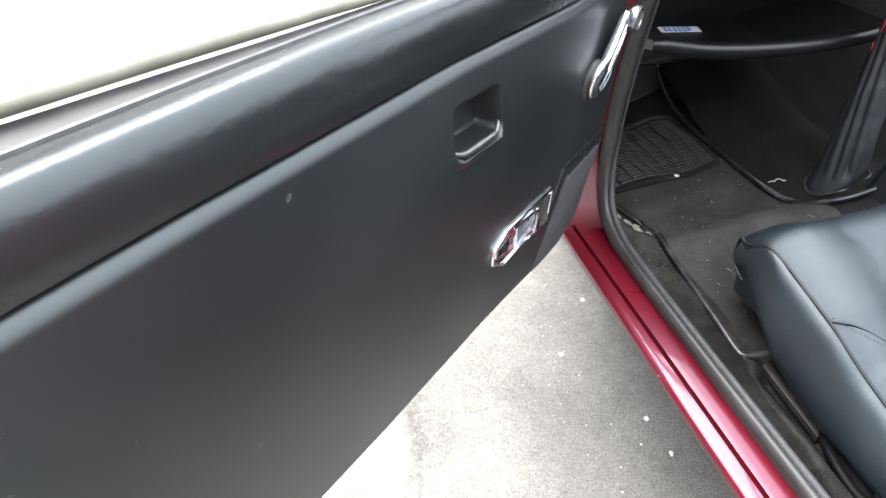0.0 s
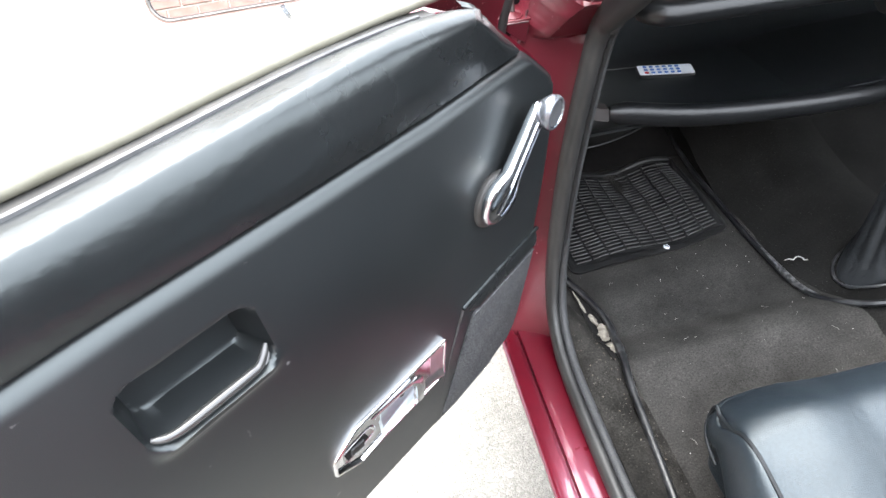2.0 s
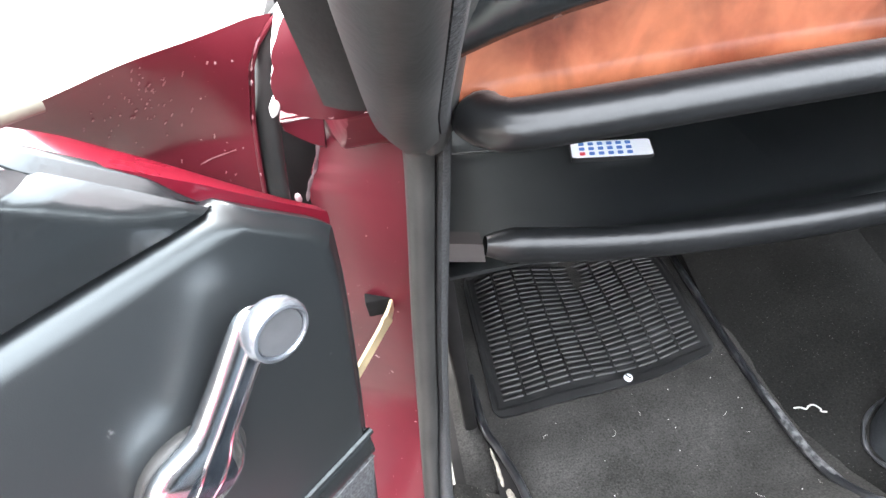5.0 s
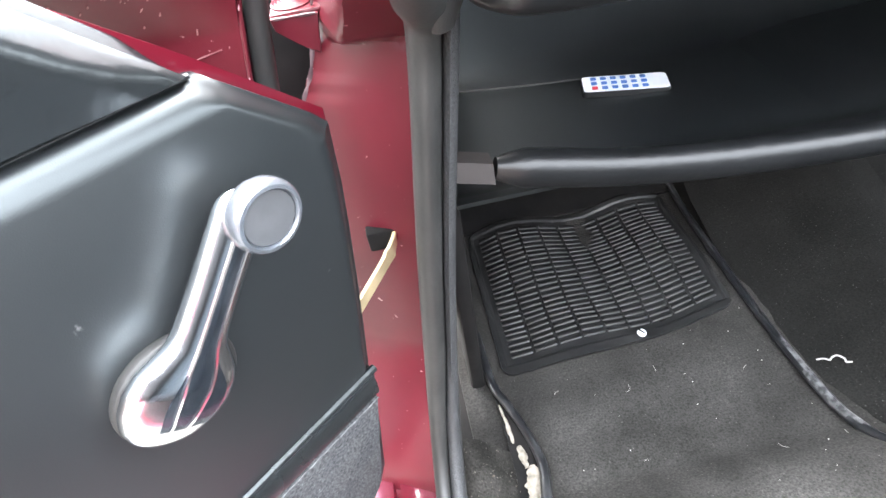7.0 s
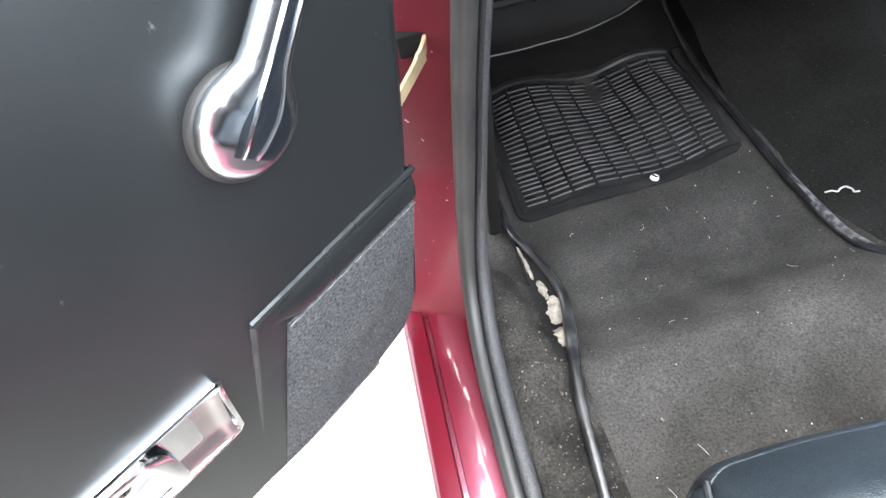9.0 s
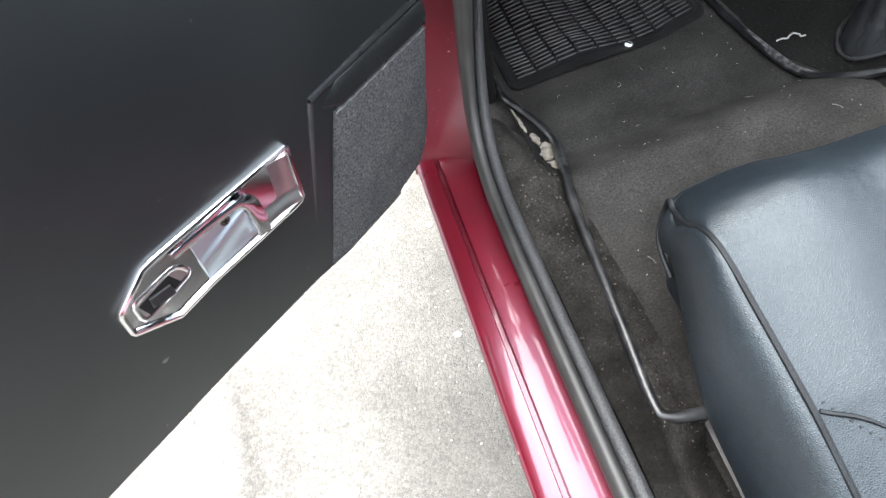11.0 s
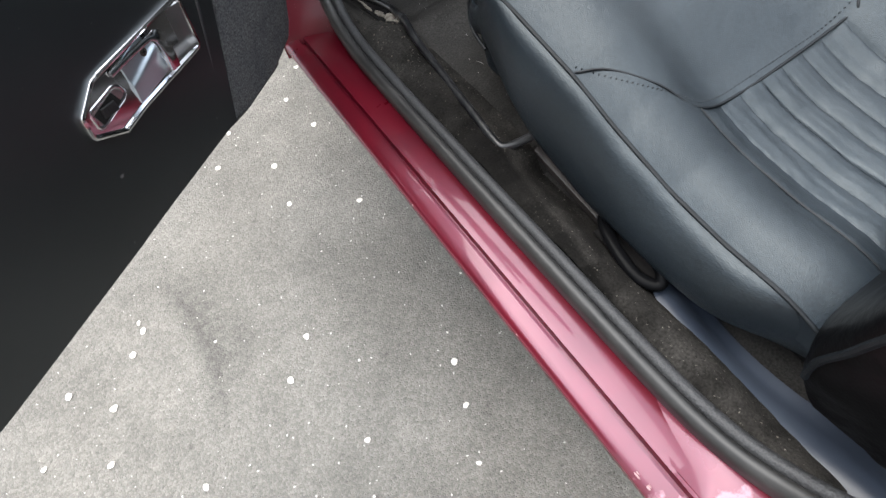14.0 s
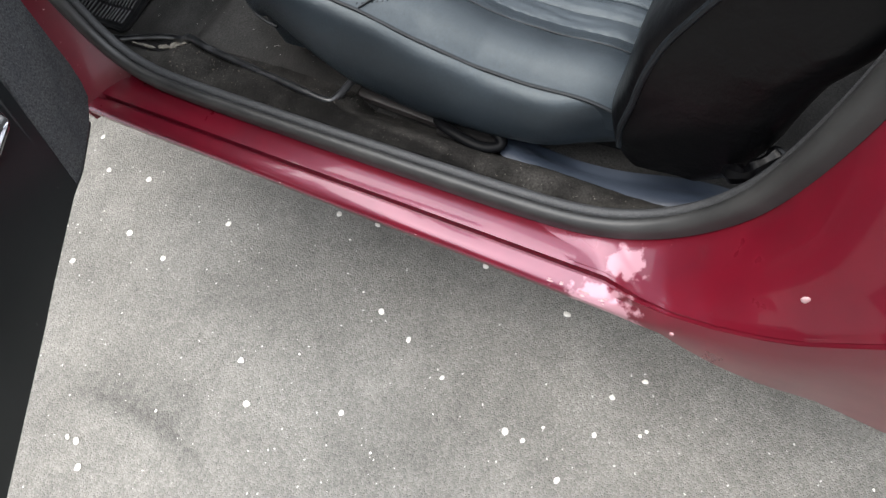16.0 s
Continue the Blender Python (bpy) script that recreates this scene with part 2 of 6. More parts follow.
M_CRANK = material("satin_chrome", (0.80, 0.82, 0.85), 0.17, 1.0, (0.70, 0.72, 0.76), 40, 4, 0.03, 80)
M_FELT = material("grey_pocket_carpet", (0.048, 0.050, 0.053), 0.95, 0.0, (0.060, 0.061, 0.062), 30, 8, 1.0, 520, 0.1, speck=(0.13, 0.13, 0.13), speck_scale=500, speck_at=0.66, grain=0.6, grain_scale=420)
M_FRAY = material("frayed_pale_carpet_edge", (0.16, 0.165, 0.17), 0.9, 0.0, (0.05, 0.05, 0.052), 150, 6, 1.0, 400)
M_CHROME = material("polished_chrome", (0.84, 0.85, 0.87), 0.10, 1.0, (0.74, 0.75, 0.78), 30, 4, 0.03, 80)
M_STEEL = material("dull_steel", (0.25, 0.245, 0.235), 0.42, 1.0, (0.12, 0.105, 0.09), 40, 6, 0.25, 180)
M_GLOSSBLACK = material("glossy_black_plastic", (0.003, 0.0032, 0.0036), 0.30, 0.0, (0.004, 0.004, 0.0045), 20, 3, 0.05, 250, 0.04)
M_PLASTIC = material("black_plastic", (0.007, 0.007, 0.0075), 0.4, 0.0, (0.012, 0.012, 0.013), 20, 3, 0.1, 250)
def veneer_material():
    m = material("burr_walnut_veneer", (0.105, 0.022, 0.011), 0.24, 0.0, (0.36, 0.125, 0.062), 14, 14, 0.0, 100, 0.5, 0.9, 0.04, lo=0.32, hi=0.68)
    n, l = m.node_tree.nodes, m.node_tree.links
    b = n["Principled BSDF"]
    old = b.inputs["Base Color"].links[0].from_socket
    tc, mp, wv, mr, mul = (n.new(k) for k in ("ShaderNodeTexCoord", "ShaderNodeMapping", "ShaderNodeTexNoise", "ShaderNodeMapRange", "ShaderNodeVectorMath"))
    mp.inputs["Scale"].default_value = (22, 10, 12)
    wv.inputs["Scale"].default_value, wv.inputs["Detail"].default_value, wv.inputs["Distortion"].default_value = 1.0, 8, 1.5
    mr.inputs[1].default_value, mr.inputs[2].default_value, mr.inputs[3].default_value, mr.inputs[4].default_value = 0.35, 0.65, 0.75, 1.15
    mul.operation = "SCALE"
    l.new(tc.outputs["Object"], mp.inputs[0])
    l.new(mp.outputs[0], wv.inputs["Vector"])
    l.new(wv.outputs["Fac"], mr.inputs[0])
    l.new(old, mul.inputs[0])
    l.new(mr.outputs[0], mul.inputs["Scale"])
    l.new(mul.outputs[0], b.inputs["Base Color"])
    return m


M_WOOD = veneer_material()
M_MATRUBBER = material("black_mat_rubber", (0.0085, 0.0085, 0.0088), 0.36, 0.0, (0.019, 0.0188, 0.0186), 14, 8, 0.15, 300, 0.6, rough_var=0.08)
M_SATIN = material("satin_black_vinyl", (0.03, 0.03, 0.03), 0.22, 0.0, (0.045, 0.044, 0.042), 12, 5, 0.1, 200, 0.6, 0.5, 0.1)
M_INLAY = material("dark_mirror_inlay", (0.10, 0.12, 0.15), 0.12, 0.8, (0.20, 0.23, 0.27), 60, 5, 0.1, 150)
M_KNOB = material("satin_grey_knob", (0.26, 0.28, 0.31), 0.25, 0.8, (0.20, 0.22, 0.25), 30, 4, 0.05, 200)
M_KNOBFACE = material("grey_knob_face", (0.045, 0.047, 0.050), 0.5, 0.0, (0.062, 0.064, 0.068), 60, 5, 0.1, 200)
M_TAB = material("brown_grey_plastic", (0.021, 0.0175, 0.0168), 0.5, 0.0, (0.033, 0.028, 0.0265), 40, 5, 0.2, 200)
M_TRIM = material("woven_grey_trim", (0.0125, 0.0130, 0.0140), 0.6, 0.0, (0.040, 0.0415, 0.0435), 700, 3, 1.0, 420, 0.5)
M_SEAL = material("weathered_grey_rubber", (0.0105, 0.0108, 0.0106), 0.50, 0.0, (0.026, 0.0258, 0.0248), 18, 6, 0.2, 260, 0.5, rough_var=0.08)
M_WHITE = material("white_plastic", (0.72, 0.74, 0.78), 0.4)
M_BLUE = material("blue_buttons", (0.06, 0.16, 0.45), 0.45)
M_REDBTN = material("red_button", (0.6, 0.03, 0.05), 0.45)
M_FOAM = material("torn_cream_foam", (0.26, 0.235, 0.195), 0.9, 0.0, (0.085, 0.072, 0.056), 90, 8, 0.8, 250, lo=0.45, hi=0.75)
M_BRASS = material("pale_brass_strap", (0.62, 0.50, 0.30), 0.35, 0.6, (0.45, 0.36, 0.22), 40, 4, 0.15, 180)
M_BLUESHEET = material("blue_grey_plastic_sheet", (0.018, 0.024, 0.036), 0.42, 0.0, (0.032, 0.040, 0.055), 9, 6, 0.2, 60, rough_var=0.08)
M_PETAL = material("white_petal", (0.80, 0.78, 0.72), 0.7, 0.0, (0.66, 0.62, 0.55), 300, 3, 0.2, 500)
M_THREAD = material("pale_thread", (0.40, 0.39, 0.37), 0.9)
M_CRUMB = material("brown_crumbs", (0.045, 0.037, 0.028), 0.95, 0.0, (0.11, 0.09, 0.07), 300, 4, 0.3, 300)
# Near-black for the shade in holes, slots and gaps, and for some black parts.
M_DARK = material("black_part_and_cavity_shade", (0.004, 0.0038, 0.0038), 0.9, 0.0, (0.009, 0.008, 0.0078), 30, 5, 0.3, 100, 0.2)
M_CONCRETE = material("pale_concrete", (0.62, 0.60, 0.56), 0.9, 0.0, (0.52, 0.50, 0.46), 3, 8, 0.4, 90)
M_MORTAR = material("pale_mortar", (0.42, 0.40, 0.36), 0.95, 0.0, (0.34, 0.32, 0.28), 20, 6, 0.4, 150)
M_FRAMEWHITE = material("white_window_frame", (0.8, 0.8, 0.8), 0.4)
M_GLASSDARK = material("dark_window_pane", (0.03, 0.035, 0.04), 0.05)
M_HEADLINER = material("black_headlining", (0.02, 0.02, 0.02), 0.8, 0.0, (0.03, 0.03, 0.03), 30, 4, 0.3, 200)

M_MIRROR = bpy.data.materials.new("mirror_glass")
M_MIRROR.use_nodes = True
_b = M_MIRROR.node_tree.nodes["Principled BSDF"]
_b.inputs["Base Color"].default_value, _b.inputs["Metallic"].default_value, _b.inputs["Roughness"].default_value = (0.9, 0.9, 0.9, 1), 1.0, 0.01

M_BRICK = material("red_brown_brick", (0.15, 0.088, 0.074), 0.85, 0.0, (0.21, 0.132, 0.112), 18, 6, 0.5, 120)


def asphalt_material():
    m = material("worn_tarmac", (0.184, 0.176, 0.157), 0.85, 0.0, (0.224, 0.215, 0.193), 3.0, 10, 0.0)
    n, l = m.node_tree.nodes, m.node_tree.links
    b = n["Principled BSDF"]
    tc = n.new("ShaderNodeTexCoord")
    last = b.inputs["Base Color"].links[0].from_socket
    # grit at two sizes, and bare darker patches
    for kind, scale, lo, hi, a, c in (("grit", 260, 0.0, 1.0, 0.76, 1.15), ("joint", 260, 0.0, 0.12, 0.83, 1.03), ("noise", 420, 0.34, 0.62, 0.88, 1.06), ("noise", 130, 0.28, 0.44, 0.76, 1.02), ("noise", 26, 0.30, 0.62, 0.90, 1.05), ("noise", 7, 0.33, 0.64, 0.86, 1.08)):
        if kind == "joint":
            tex = n.new("ShaderNodeTexVoronoi")
            tex.feature = "DISTANCE_TO_EDGE"
            tex.inputs["Scale"].default_value = scale
            l.new(tc.outputs["Object"], tex.inputs["Vector"])
            out = edge_dist = tex.outputs["Distance"]
        elif kind == "grit":
            tex = n.new("ShaderNodeTexVoronoi")
            tex.inputs["Scale"].default_value = scale
            sep = n.new("ShaderNodeSeparateColor")
            l.new(tc.outputs["Object"], tex.inputs["Vector"])
            l.new(tex.outputs["Color"], sep.inputs[0])
            out, grit = sep.outputs[0], tex
        else:
            tex = n.new("ShaderNodeTexNoise")
            tex.inputs["Scale"].default_value, tex.inputs["Detail"].default_value = scale, 5
            l.new(tc.outputs["Object"], tex.inputs["Vector"])
            out = tex.outputs["Fac"]
        mr = n.new("ShaderNodeMapRange")
        for i, v in enumerate((lo, hi, a, c)):
            mr.inputs[i + 1].default_value = v
        l.new(out, mr.inputs[0])
        mul = n.new("ShaderNodeVectorMath")
        mul.operation = "SCALE"
        l.new(last, mul.inputs[0])
        l.new(mr.outputs[0], mul.inputs["Scale"])
        last = mul.outputs[0]
    # a dark curved tyre scuff
    def scuff(centre, radius, width, middle, reach, depth):
        around = n.new("ShaderNodeVectorMath")
        around.operation = "DISTANCE"
        around.inputs[1].default_value = centre
        near = n.new("ShaderNodeVectorMath")
        near.operation = "DISTANCE"
        near.inputs[1].default_value = middle
        l.new(tc.outputs["Object"], around.inputs[0])
        l.new(tc.outputs["Object"], near.inputs[0])
        off = n.new("ShaderNodeMath")
        off.operation, off.inputs[1].default_value = "SUBTRACT", radius
        l.new(around.outputs["Value"], off.inputs[0])
        size = n.new("ShaderNodeMath")
        size.operation = "ABSOLUTE"
        l.new(off.outputs[0], size.inputs[0])
        band, end = n.new("ShaderNodeMapRange"), n.new("ShaderNodeMapRange")
        for node, src, a, c in ((band, size.outputs[0], 0.0, width), (end, near.outputs["Value"], reach * 0.6, reach)):
            node.inputs[1].default_value, node.inputs[2].default_value = a, c
            node.inputs[3].default_value, node.inputs[4].default_value = 1.0, 0.0
            l.new(src, node.inputs[0])
        both = n.new("ShaderNodeMath")
        both.operation = "MULTIPLY"
        l.new(band.outputs[0], both.inputs[0])
        l.new(end.outputs[0], both.inputs[1])
        torn = n.new("ShaderNodeTexNoise")
        torn.inputs["Scale"].default_value, torn.inputs["Detail"].default_value = 60, 8
        l.new(tc.outputs["Object"], torn.inputs["Vector"])
        grain = n.new("ShaderNodeMapRange")
        grain.inputs[1].default_value, grain.inputs[2].default_value, grain.inputs[3].default_value = 0.35, 0.6, 0.35
        l.new(torn.outputs["Fac"], grain.inputs[0])
        mixed = n.new("ShaderNodeMath")
        mixed.operation = "MULTIPLY"
        l.new(both.outputs[0], mixed.inputs[0])
        l.new(grain.outputs[0], mixed.inputs[1])
        dark = n.new("ShaderNodeMapRange")
        dark.inputs[3].default_value, dark.inputs[4].default_value = 1.0, 1.0 - depth
        l.new(mixed.outputs[0], dark.inputs[0])
        out = n.new("ShaderNodeVectorMath")
        out.operation = "SCALE"
        l.new(last, out.inputs[0])
        l.new(dark.outputs[0], out.inputs["Scale"])
        return out.outputs[0]

    last = scuff((-0.324, 0.587, 0), 0.390, 0.036, (0.06, 0.575, 0), 0.18, 0.36)
    last = scuff((-0.324, 0.587, 0), 0.425, 0.070, (0.07, 0.62, 0), 0.15, 0.22)
    last = scuff((0.30, 0.62, 0), 0.02, 0.05, (0.30, 0.62, 0), 0.12, 0.22)
    l.new(last, b.inputs["Base Color"])
    bp = n.new("ShaderNodeBump")
    bp.inputs["Strength"].default_value, bp.inputs["Distance"].default_value = 0.8, 0.005
    l.new(edge_dist, bp.inputs["Height"])
    l.new(bp.outputs[0], b.inputs["Normal"])
    return m


M_TARMAC = asphalt_material()

# ---- building helpers ----
CAR = pose(0, 0, 0, -5.8)      # the car stands a little nose down on the drive
BASE = {}


def thing(name, base=(0, 0, 0), label="", category="", group="", frame_matrix=None):
    ob = new(name)
    ob.empty_display_size = 0.05
    ob.matrix_world = (CAR if frame_matrix is None else frame_matrix) @ Matrix.Translation(base)
    BASE[ob.name] = Vector(base)
    return tagged(ob, label, category, group)


def part(name, bm, mat, parent, label="", smooth=40):
    root = parent
    while root.parent:
        root = root.parent
    bmesh.ops.recalc_face_normals(bm, faces=bm.faces)
    bmesh.ops.translate(bm, vec=-BASE[root.name], verts=bm.verts)
    me = bpy.data.meshes.new(name)
    bm.to_mesh(me)
    bm.free()
    for p in me.polygons:
        p.use_smooth = smooth > 0
    if smooth:
        me.set_sharp_from_angle(angle=radians(smooth))
    for mm in mat if isinstance(mat, (list, tuple)) else [mat]:
        me.materials.append(mm)
    ob = new(name, me)
    ob.parent = parent
    return tagged(ob, label)


def solo(name, bm, mat, label, category, kind="", group="", base=(0, 0, 0), frame_matrix=None, smooth=40):
    """A thing of one mesh."""
    bmesh.ops.recalc_face_normals(bm, faces=bm.faces)
    bmesh.ops.translate(bm, vec=-Vector(base), verts=bm.verts)
    me = bpy.data.meshes.new(name)
    bm.to_mesh(me)
    bm.free()
    for p in me.polygons:
        p.use_smooth = smooth > 0
    if smooth:
        me.set_sharp_from_angle(angle=radians(smooth))
    for mm in mat if isinstance(mat, (list, tuple)) else [mat]:
        me.materials.append(mm)
    ob = new(name, me)
    ob.matrix_world = (CAR if frame_matrix is None else frame_matrix) @ Matrix.Translation(base)
    BASE[ob.name] = Vector(base)
    return tagged(ob, label, category, group, kind)


def box(x0, x1, y0, y1, z0, z1, bevel=0.0, seg=2, bm=None):
    bm = bm or bmesh.new()
    r = bmesh.ops.create_cube(bm, size=1)
    for v in r["verts"]:
        v.co = Vector((x0 + (x1 - x0) * (v.co.x + 0.5), y0 + (y1 - y0) * (v.co.y + 0.5), z0 + (z1 - z0) * (v.co.z + 0.5)))
    if bevel:
        edges = list({e for v in r["verts"] for e in v.link_edges})
        bmesh.ops.bevel(bm, geom=edges, offset=bevel, segments=seg, affect="EDGES", profile=0.5)
    return bm


def smooth_path(points, per=8):
    """Catmull-Rom through the points."""
    p = [Vector(q) for q in points]
    p = [2 * p[0] - p[1]] + p + [2 * p[-1] - p[-2]]
    out = []
    for i in range(1, len(p) - 2):
        for k in range(per):
            t = k / per
            a, b, c, d = p[i - 1], p[i], p[i + 1], p[i + 2]
            out.append(0.5 * ((2 * b) + (c - a) * t + (2 * a - 5 * b + 4 * c - d) * t * t + (3 * b - a - 3 * c + d) * t ** 3))
    out.append(p[-2])
    return out


def circle_profile(r, n=10, sx=1.0, sy=1.0):
    return [(r * sx * math.cos(2 * math.pi * i / n), r * sy * math.sin(2 * math.pi * i / n)) for i in range(n)]


def sweep(path, profile, side=(1, 0, 0), bm=None, cap=True, scale=None):
    """A closed profile carried along a path; its first axis lies towards side as near as may be."""
    bm = bm or bmesh.new()
    path = [Vector(p) for p in path]
    rings = []
    for i, p in enumerate(path):
        t = (path[min(i + 1, len(path) - 1)] - path[max(i - 1, 0)]).normalized()
        s = Vector(side(i / (len(path) - 1)) if callable(side) else side)
        a = (s - t * s.dot(t)).normalized()
        b = t.cross(a)
        k = scale(i / (len(path) - 1)) if scale else 1.0
        rings.append([bm.verts.new(p + a * (u * k) + b * (v * k)) for u, v in profile])
    n = len(profile)
    for r0, r1 in zip(rings, rings[1:]):
        for j in range(n):
            bm.faces.new((r0[j], r0[(j + 1) % n], r1[(j + 1) % n], r1[j]))
    if cap:
        bm.faces.new(rings[0][::-1])
        bm.faces.new(rings[-1])
    return bm


def tube(points, r, n=10, per=6, bm=None, scale=None, side=(0.3, 0.2, 1)):
    return sweep(smooth_path(points, per), circle_profile(r, n), side, bm, True, scale)


def sheet(f, us, vs, thick=0.0, back=None, bm=None):
    """A surface f(u, v) with an optional second face, moved by back(u, v), and closed edges."""
    bm = bm or bmesh.new()
    front = [[bm.verts.new(Vector(f(u, v))) for v in vs] for u in us]
    nu, nv = len(us), len(vs)
    for i in range(nu - 1):
        for j in range(nv - 1):
            bm.faces.new((front[i][j], front[i + 1][j], front[i + 1][j + 1], front[i][j + 1]))
    if back is None:
        return bm
    rear = [[bm.verts.new(Vector(back(u, v))) for v in vs] for u in us]
    for i in range(nu - 1):
        for j in range(nv - 1):
            bm.faces.new((rear[i][j], rear[i][j + 1], rear[i + 1][j + 1], rear[i + 1][j]))
    rim = [(i, 0) for i in range(nu)] + [(nu - 1, j) for j in range(1, nv)] + [(i, nv - 1) for i in range(nu - 2, -1, -1)] + [(0, j) for j in range(nv - 2, 0, -1)]
    for (a, b), (c, d) in zip(rim, rim[1:] + rim[:1]):
        bm.faces.new((front[a][b], rear[a][b], rear[c][d], front[c][d]))
    return bm


def plate(outline, to, depth, bevel=0.0, seg=2, bm=None):
    """A flat plate with the outline (a, b), laid by to(a, b, h), from h = 0 up to depth."""
    bm = bm or bmesh.new()
    low = [bm.verts.new(Vector((a, b, 0))) for a, b in outline]
    top = [bm.verts.new(Vector((a, b, depth))) for a, b in outline]
    n = len(outline)
    cap_face = bm.faces.new(top)
    bm.faces.new(low[::-1])
    for i in range(n):
        bm.faces.new((low[i], low[(i + 1) % n], top[(i + 1) % n], top[i]))
    verts = set(low + top)
    if bevel:
        r = bmesh.ops.bevel(bm, geom=list(cap_face.edges), offset=bevel, segments=seg, affect="EDGES", profile=0.5)
        verts |= set(r["verts"])
    for v in [v for v in verts if v.is_valid]:
        v.co = Vector(to(v.co.x, v.co.y, v.co.z))
    return bm


def lathe(profile, to, seg=28, bm=None):
    """A profile of (radius, height), turned about the axis; to(x, y, h) lays it into place."""
    bm = bm or bmesh.new()
    rings = []
    for r, h in profile:
        if r < 1e-6:
            rings.append([bm.verts.new(Vector(to(0, 0, h)))])
        else:
            rings.append([bm.verts.new(Vector(to(r * math.cos(2 * math.pi * k / seg), r * math.sin(2 * math.pi * k / seg), h))) for k in range(seg)])
    for a, b in zip(rings, rings[1:]):
        for k in range(seg):
            k2 = (k + 1) % seg
            if len(a) == 1 and len(b) > 1:
                bm.faces.new((a[0], b[k], b[k2]))
            elif len(b) == 1 and len(a) > 1:
                bm.faces.new((a[k], a[k2], b[0]))
            elif len(a) > 1:
                bm.faces.new((a[k], a[k2], b[k2], b[k]))
    return bm


def lerp(x, table):
    if x <= table[0][0]:
        return table[0][1]
    for (a, p), (b, q) in zip(table, table[1:]):
        if x <= b:
            return p + (q - p) * (x - a) / (b - a)
    return table[-1][1]


def smooth_step(x, a, b):
    t = min(1, max(0, (x - a) / (b - a)))
    return t * t * (3 - 2 * t)


def steps(a, b, n):
    return [a + (b - a) * i / n for i in range(n + 1)]


# ---- ground and surroundings ----
bm = bmesh.new()
bmesh.ops.create_grid(bm, x_segments=2, y_segments=2, size=60)
solo("ground", bm, M_TARMAC, "worn grey tarmac drive with pale grit", "ground", "structure", frame_matrix=Matrix())

DF, DB, DN = Vector((0.508, 0.765)), Vector((-0.7518, -0.6594)), Vector((0.6594, -0.7518))      # the open door: leading edge, way to the rear, inward normal


def on_door(u, w, off=0.0):
    k = off + 0.0182 * (w - 0.594)
    return Vector((DF.x + DB.x * u + DN.x * k, DF.y + DB.y * u + DN.y * k, w))


# ---- car body ----
body = thing("car", (0.9, 0.3, 0.0), "maroon open-topped two-door car with black interior, door open", "car")

# sill: outer lip, groove and flat step; behind the door its groove becomes the crease of the rear quarter
def crease_at(y):
    """Where the groove's inner edge runs."""
    return (lerp(y, [(-0.55, 0.440), (-0.42, 0.425), (-0.33, 0.425), (-0.27, 0.430), (-0.235, 0.436), (-0.21, 0.441), (-0.1785, 0.449), (-0.14, 0.458), (-0.108, 0.467), (-0.085, 0.477), (-0.068, 0.4828)]),
            lerp(y, [(-0.55, 1.0), (-0.42, 0.75), (-0.33, 0.64), (-0.27, 0.550), (-0.235, 0.4875), (-0.21, 0.4555), (-0.1785, 0.4215), (-0.14, 0.3920), (-0.108, 0.3745), (-0.085, 0.3625), (-0.068, 0.3572)]))


def sill_section(y):
    cx, cz = crease_at(y)
    back = smooth_step(-y, 0.062, 0.135)
    deep = 0.0102 - 0.0076 * back
    out = [(cx, cz), (cx - 0.0013, cz - deep), (cx - 0.0060 + 0.0012 * back, cz - deep), (cx - 0.0078 + 0.0016 * back, cz - 0.0017)]
    low = lerp(y, [(-0.55, 0.36), (-0.36, 0.362), (-0.28, 0.374), (-0.223, 0.352), (-0.194, 0.350), (-0.163, 0.352), (-0.14, 0.358), (-0.118, 0.350), (-0.07, 0.3300)])
    edge_x = lerp(y, [(-0.55, 0.426), (-0.25, 0.430), (-0.19, 0.436), (-0.14, 0.443), (-0.07, 0.4525)])
    front = [(0.4640, 0.3540), (0.4575, 0.3522), (0.4535, 0.3500), (0.4512, 0.3468), (0.4508, 0.3400), (0.4535, 0.3330)]
    for i, (fx, fz) in enumerate(front):
        t = (i + 1) / len(front)
        rx = cx - 0.0062 + (edge_x - cx + 0.0062) * t - 0.004 * math.sin(math.pi * t ** 0.7)
        rz = cz - 0.002 + (low - cz + 0.002) * t ** 0.9
        out.append((fx + (rx - fx) * back, fz + (rz - fz) * back))
    x1, z1 = out[-1]
    return out + [(x1 + 0.0035, z1 - 0.004), (x1 + 0.052, z1 - 0.040), (0.56, z1 - 0.075)]


def sill_outer(y, i):
    x, z = sill_section(y)[int(i)]
    return (x, y, z + 0.0012 * math.sin(y * 17) * (x < 0.47))


ys = sorted(set(steps(-0.55, -0.16, 22) + steps(-0.15, -0.05, 24) + steps(-0.04, 0.80, 40)))
bm = sheet(sill_outer, ys, list(range(13)))
part("sill", bm, M_SCUFFED, body, "maroon painted sill with a long groove and scuffed lip", 30)
STEP = [(0.4828, 0.3572), (0.490, 0.3582), (0.520, 0.3582), (0.528, 0.3560), (0.545, 0.356), (0.55, 0.30)]
bm = sheet(lambda y, i: (*[STEP[int(i)][0], y, STEP[int(i)][1]],), steps(-0.03, 0.80, 40), list(range(6)))
part("sill_step", bm, M_SCUFFED, body, "flat maroon step of the sill", 30)


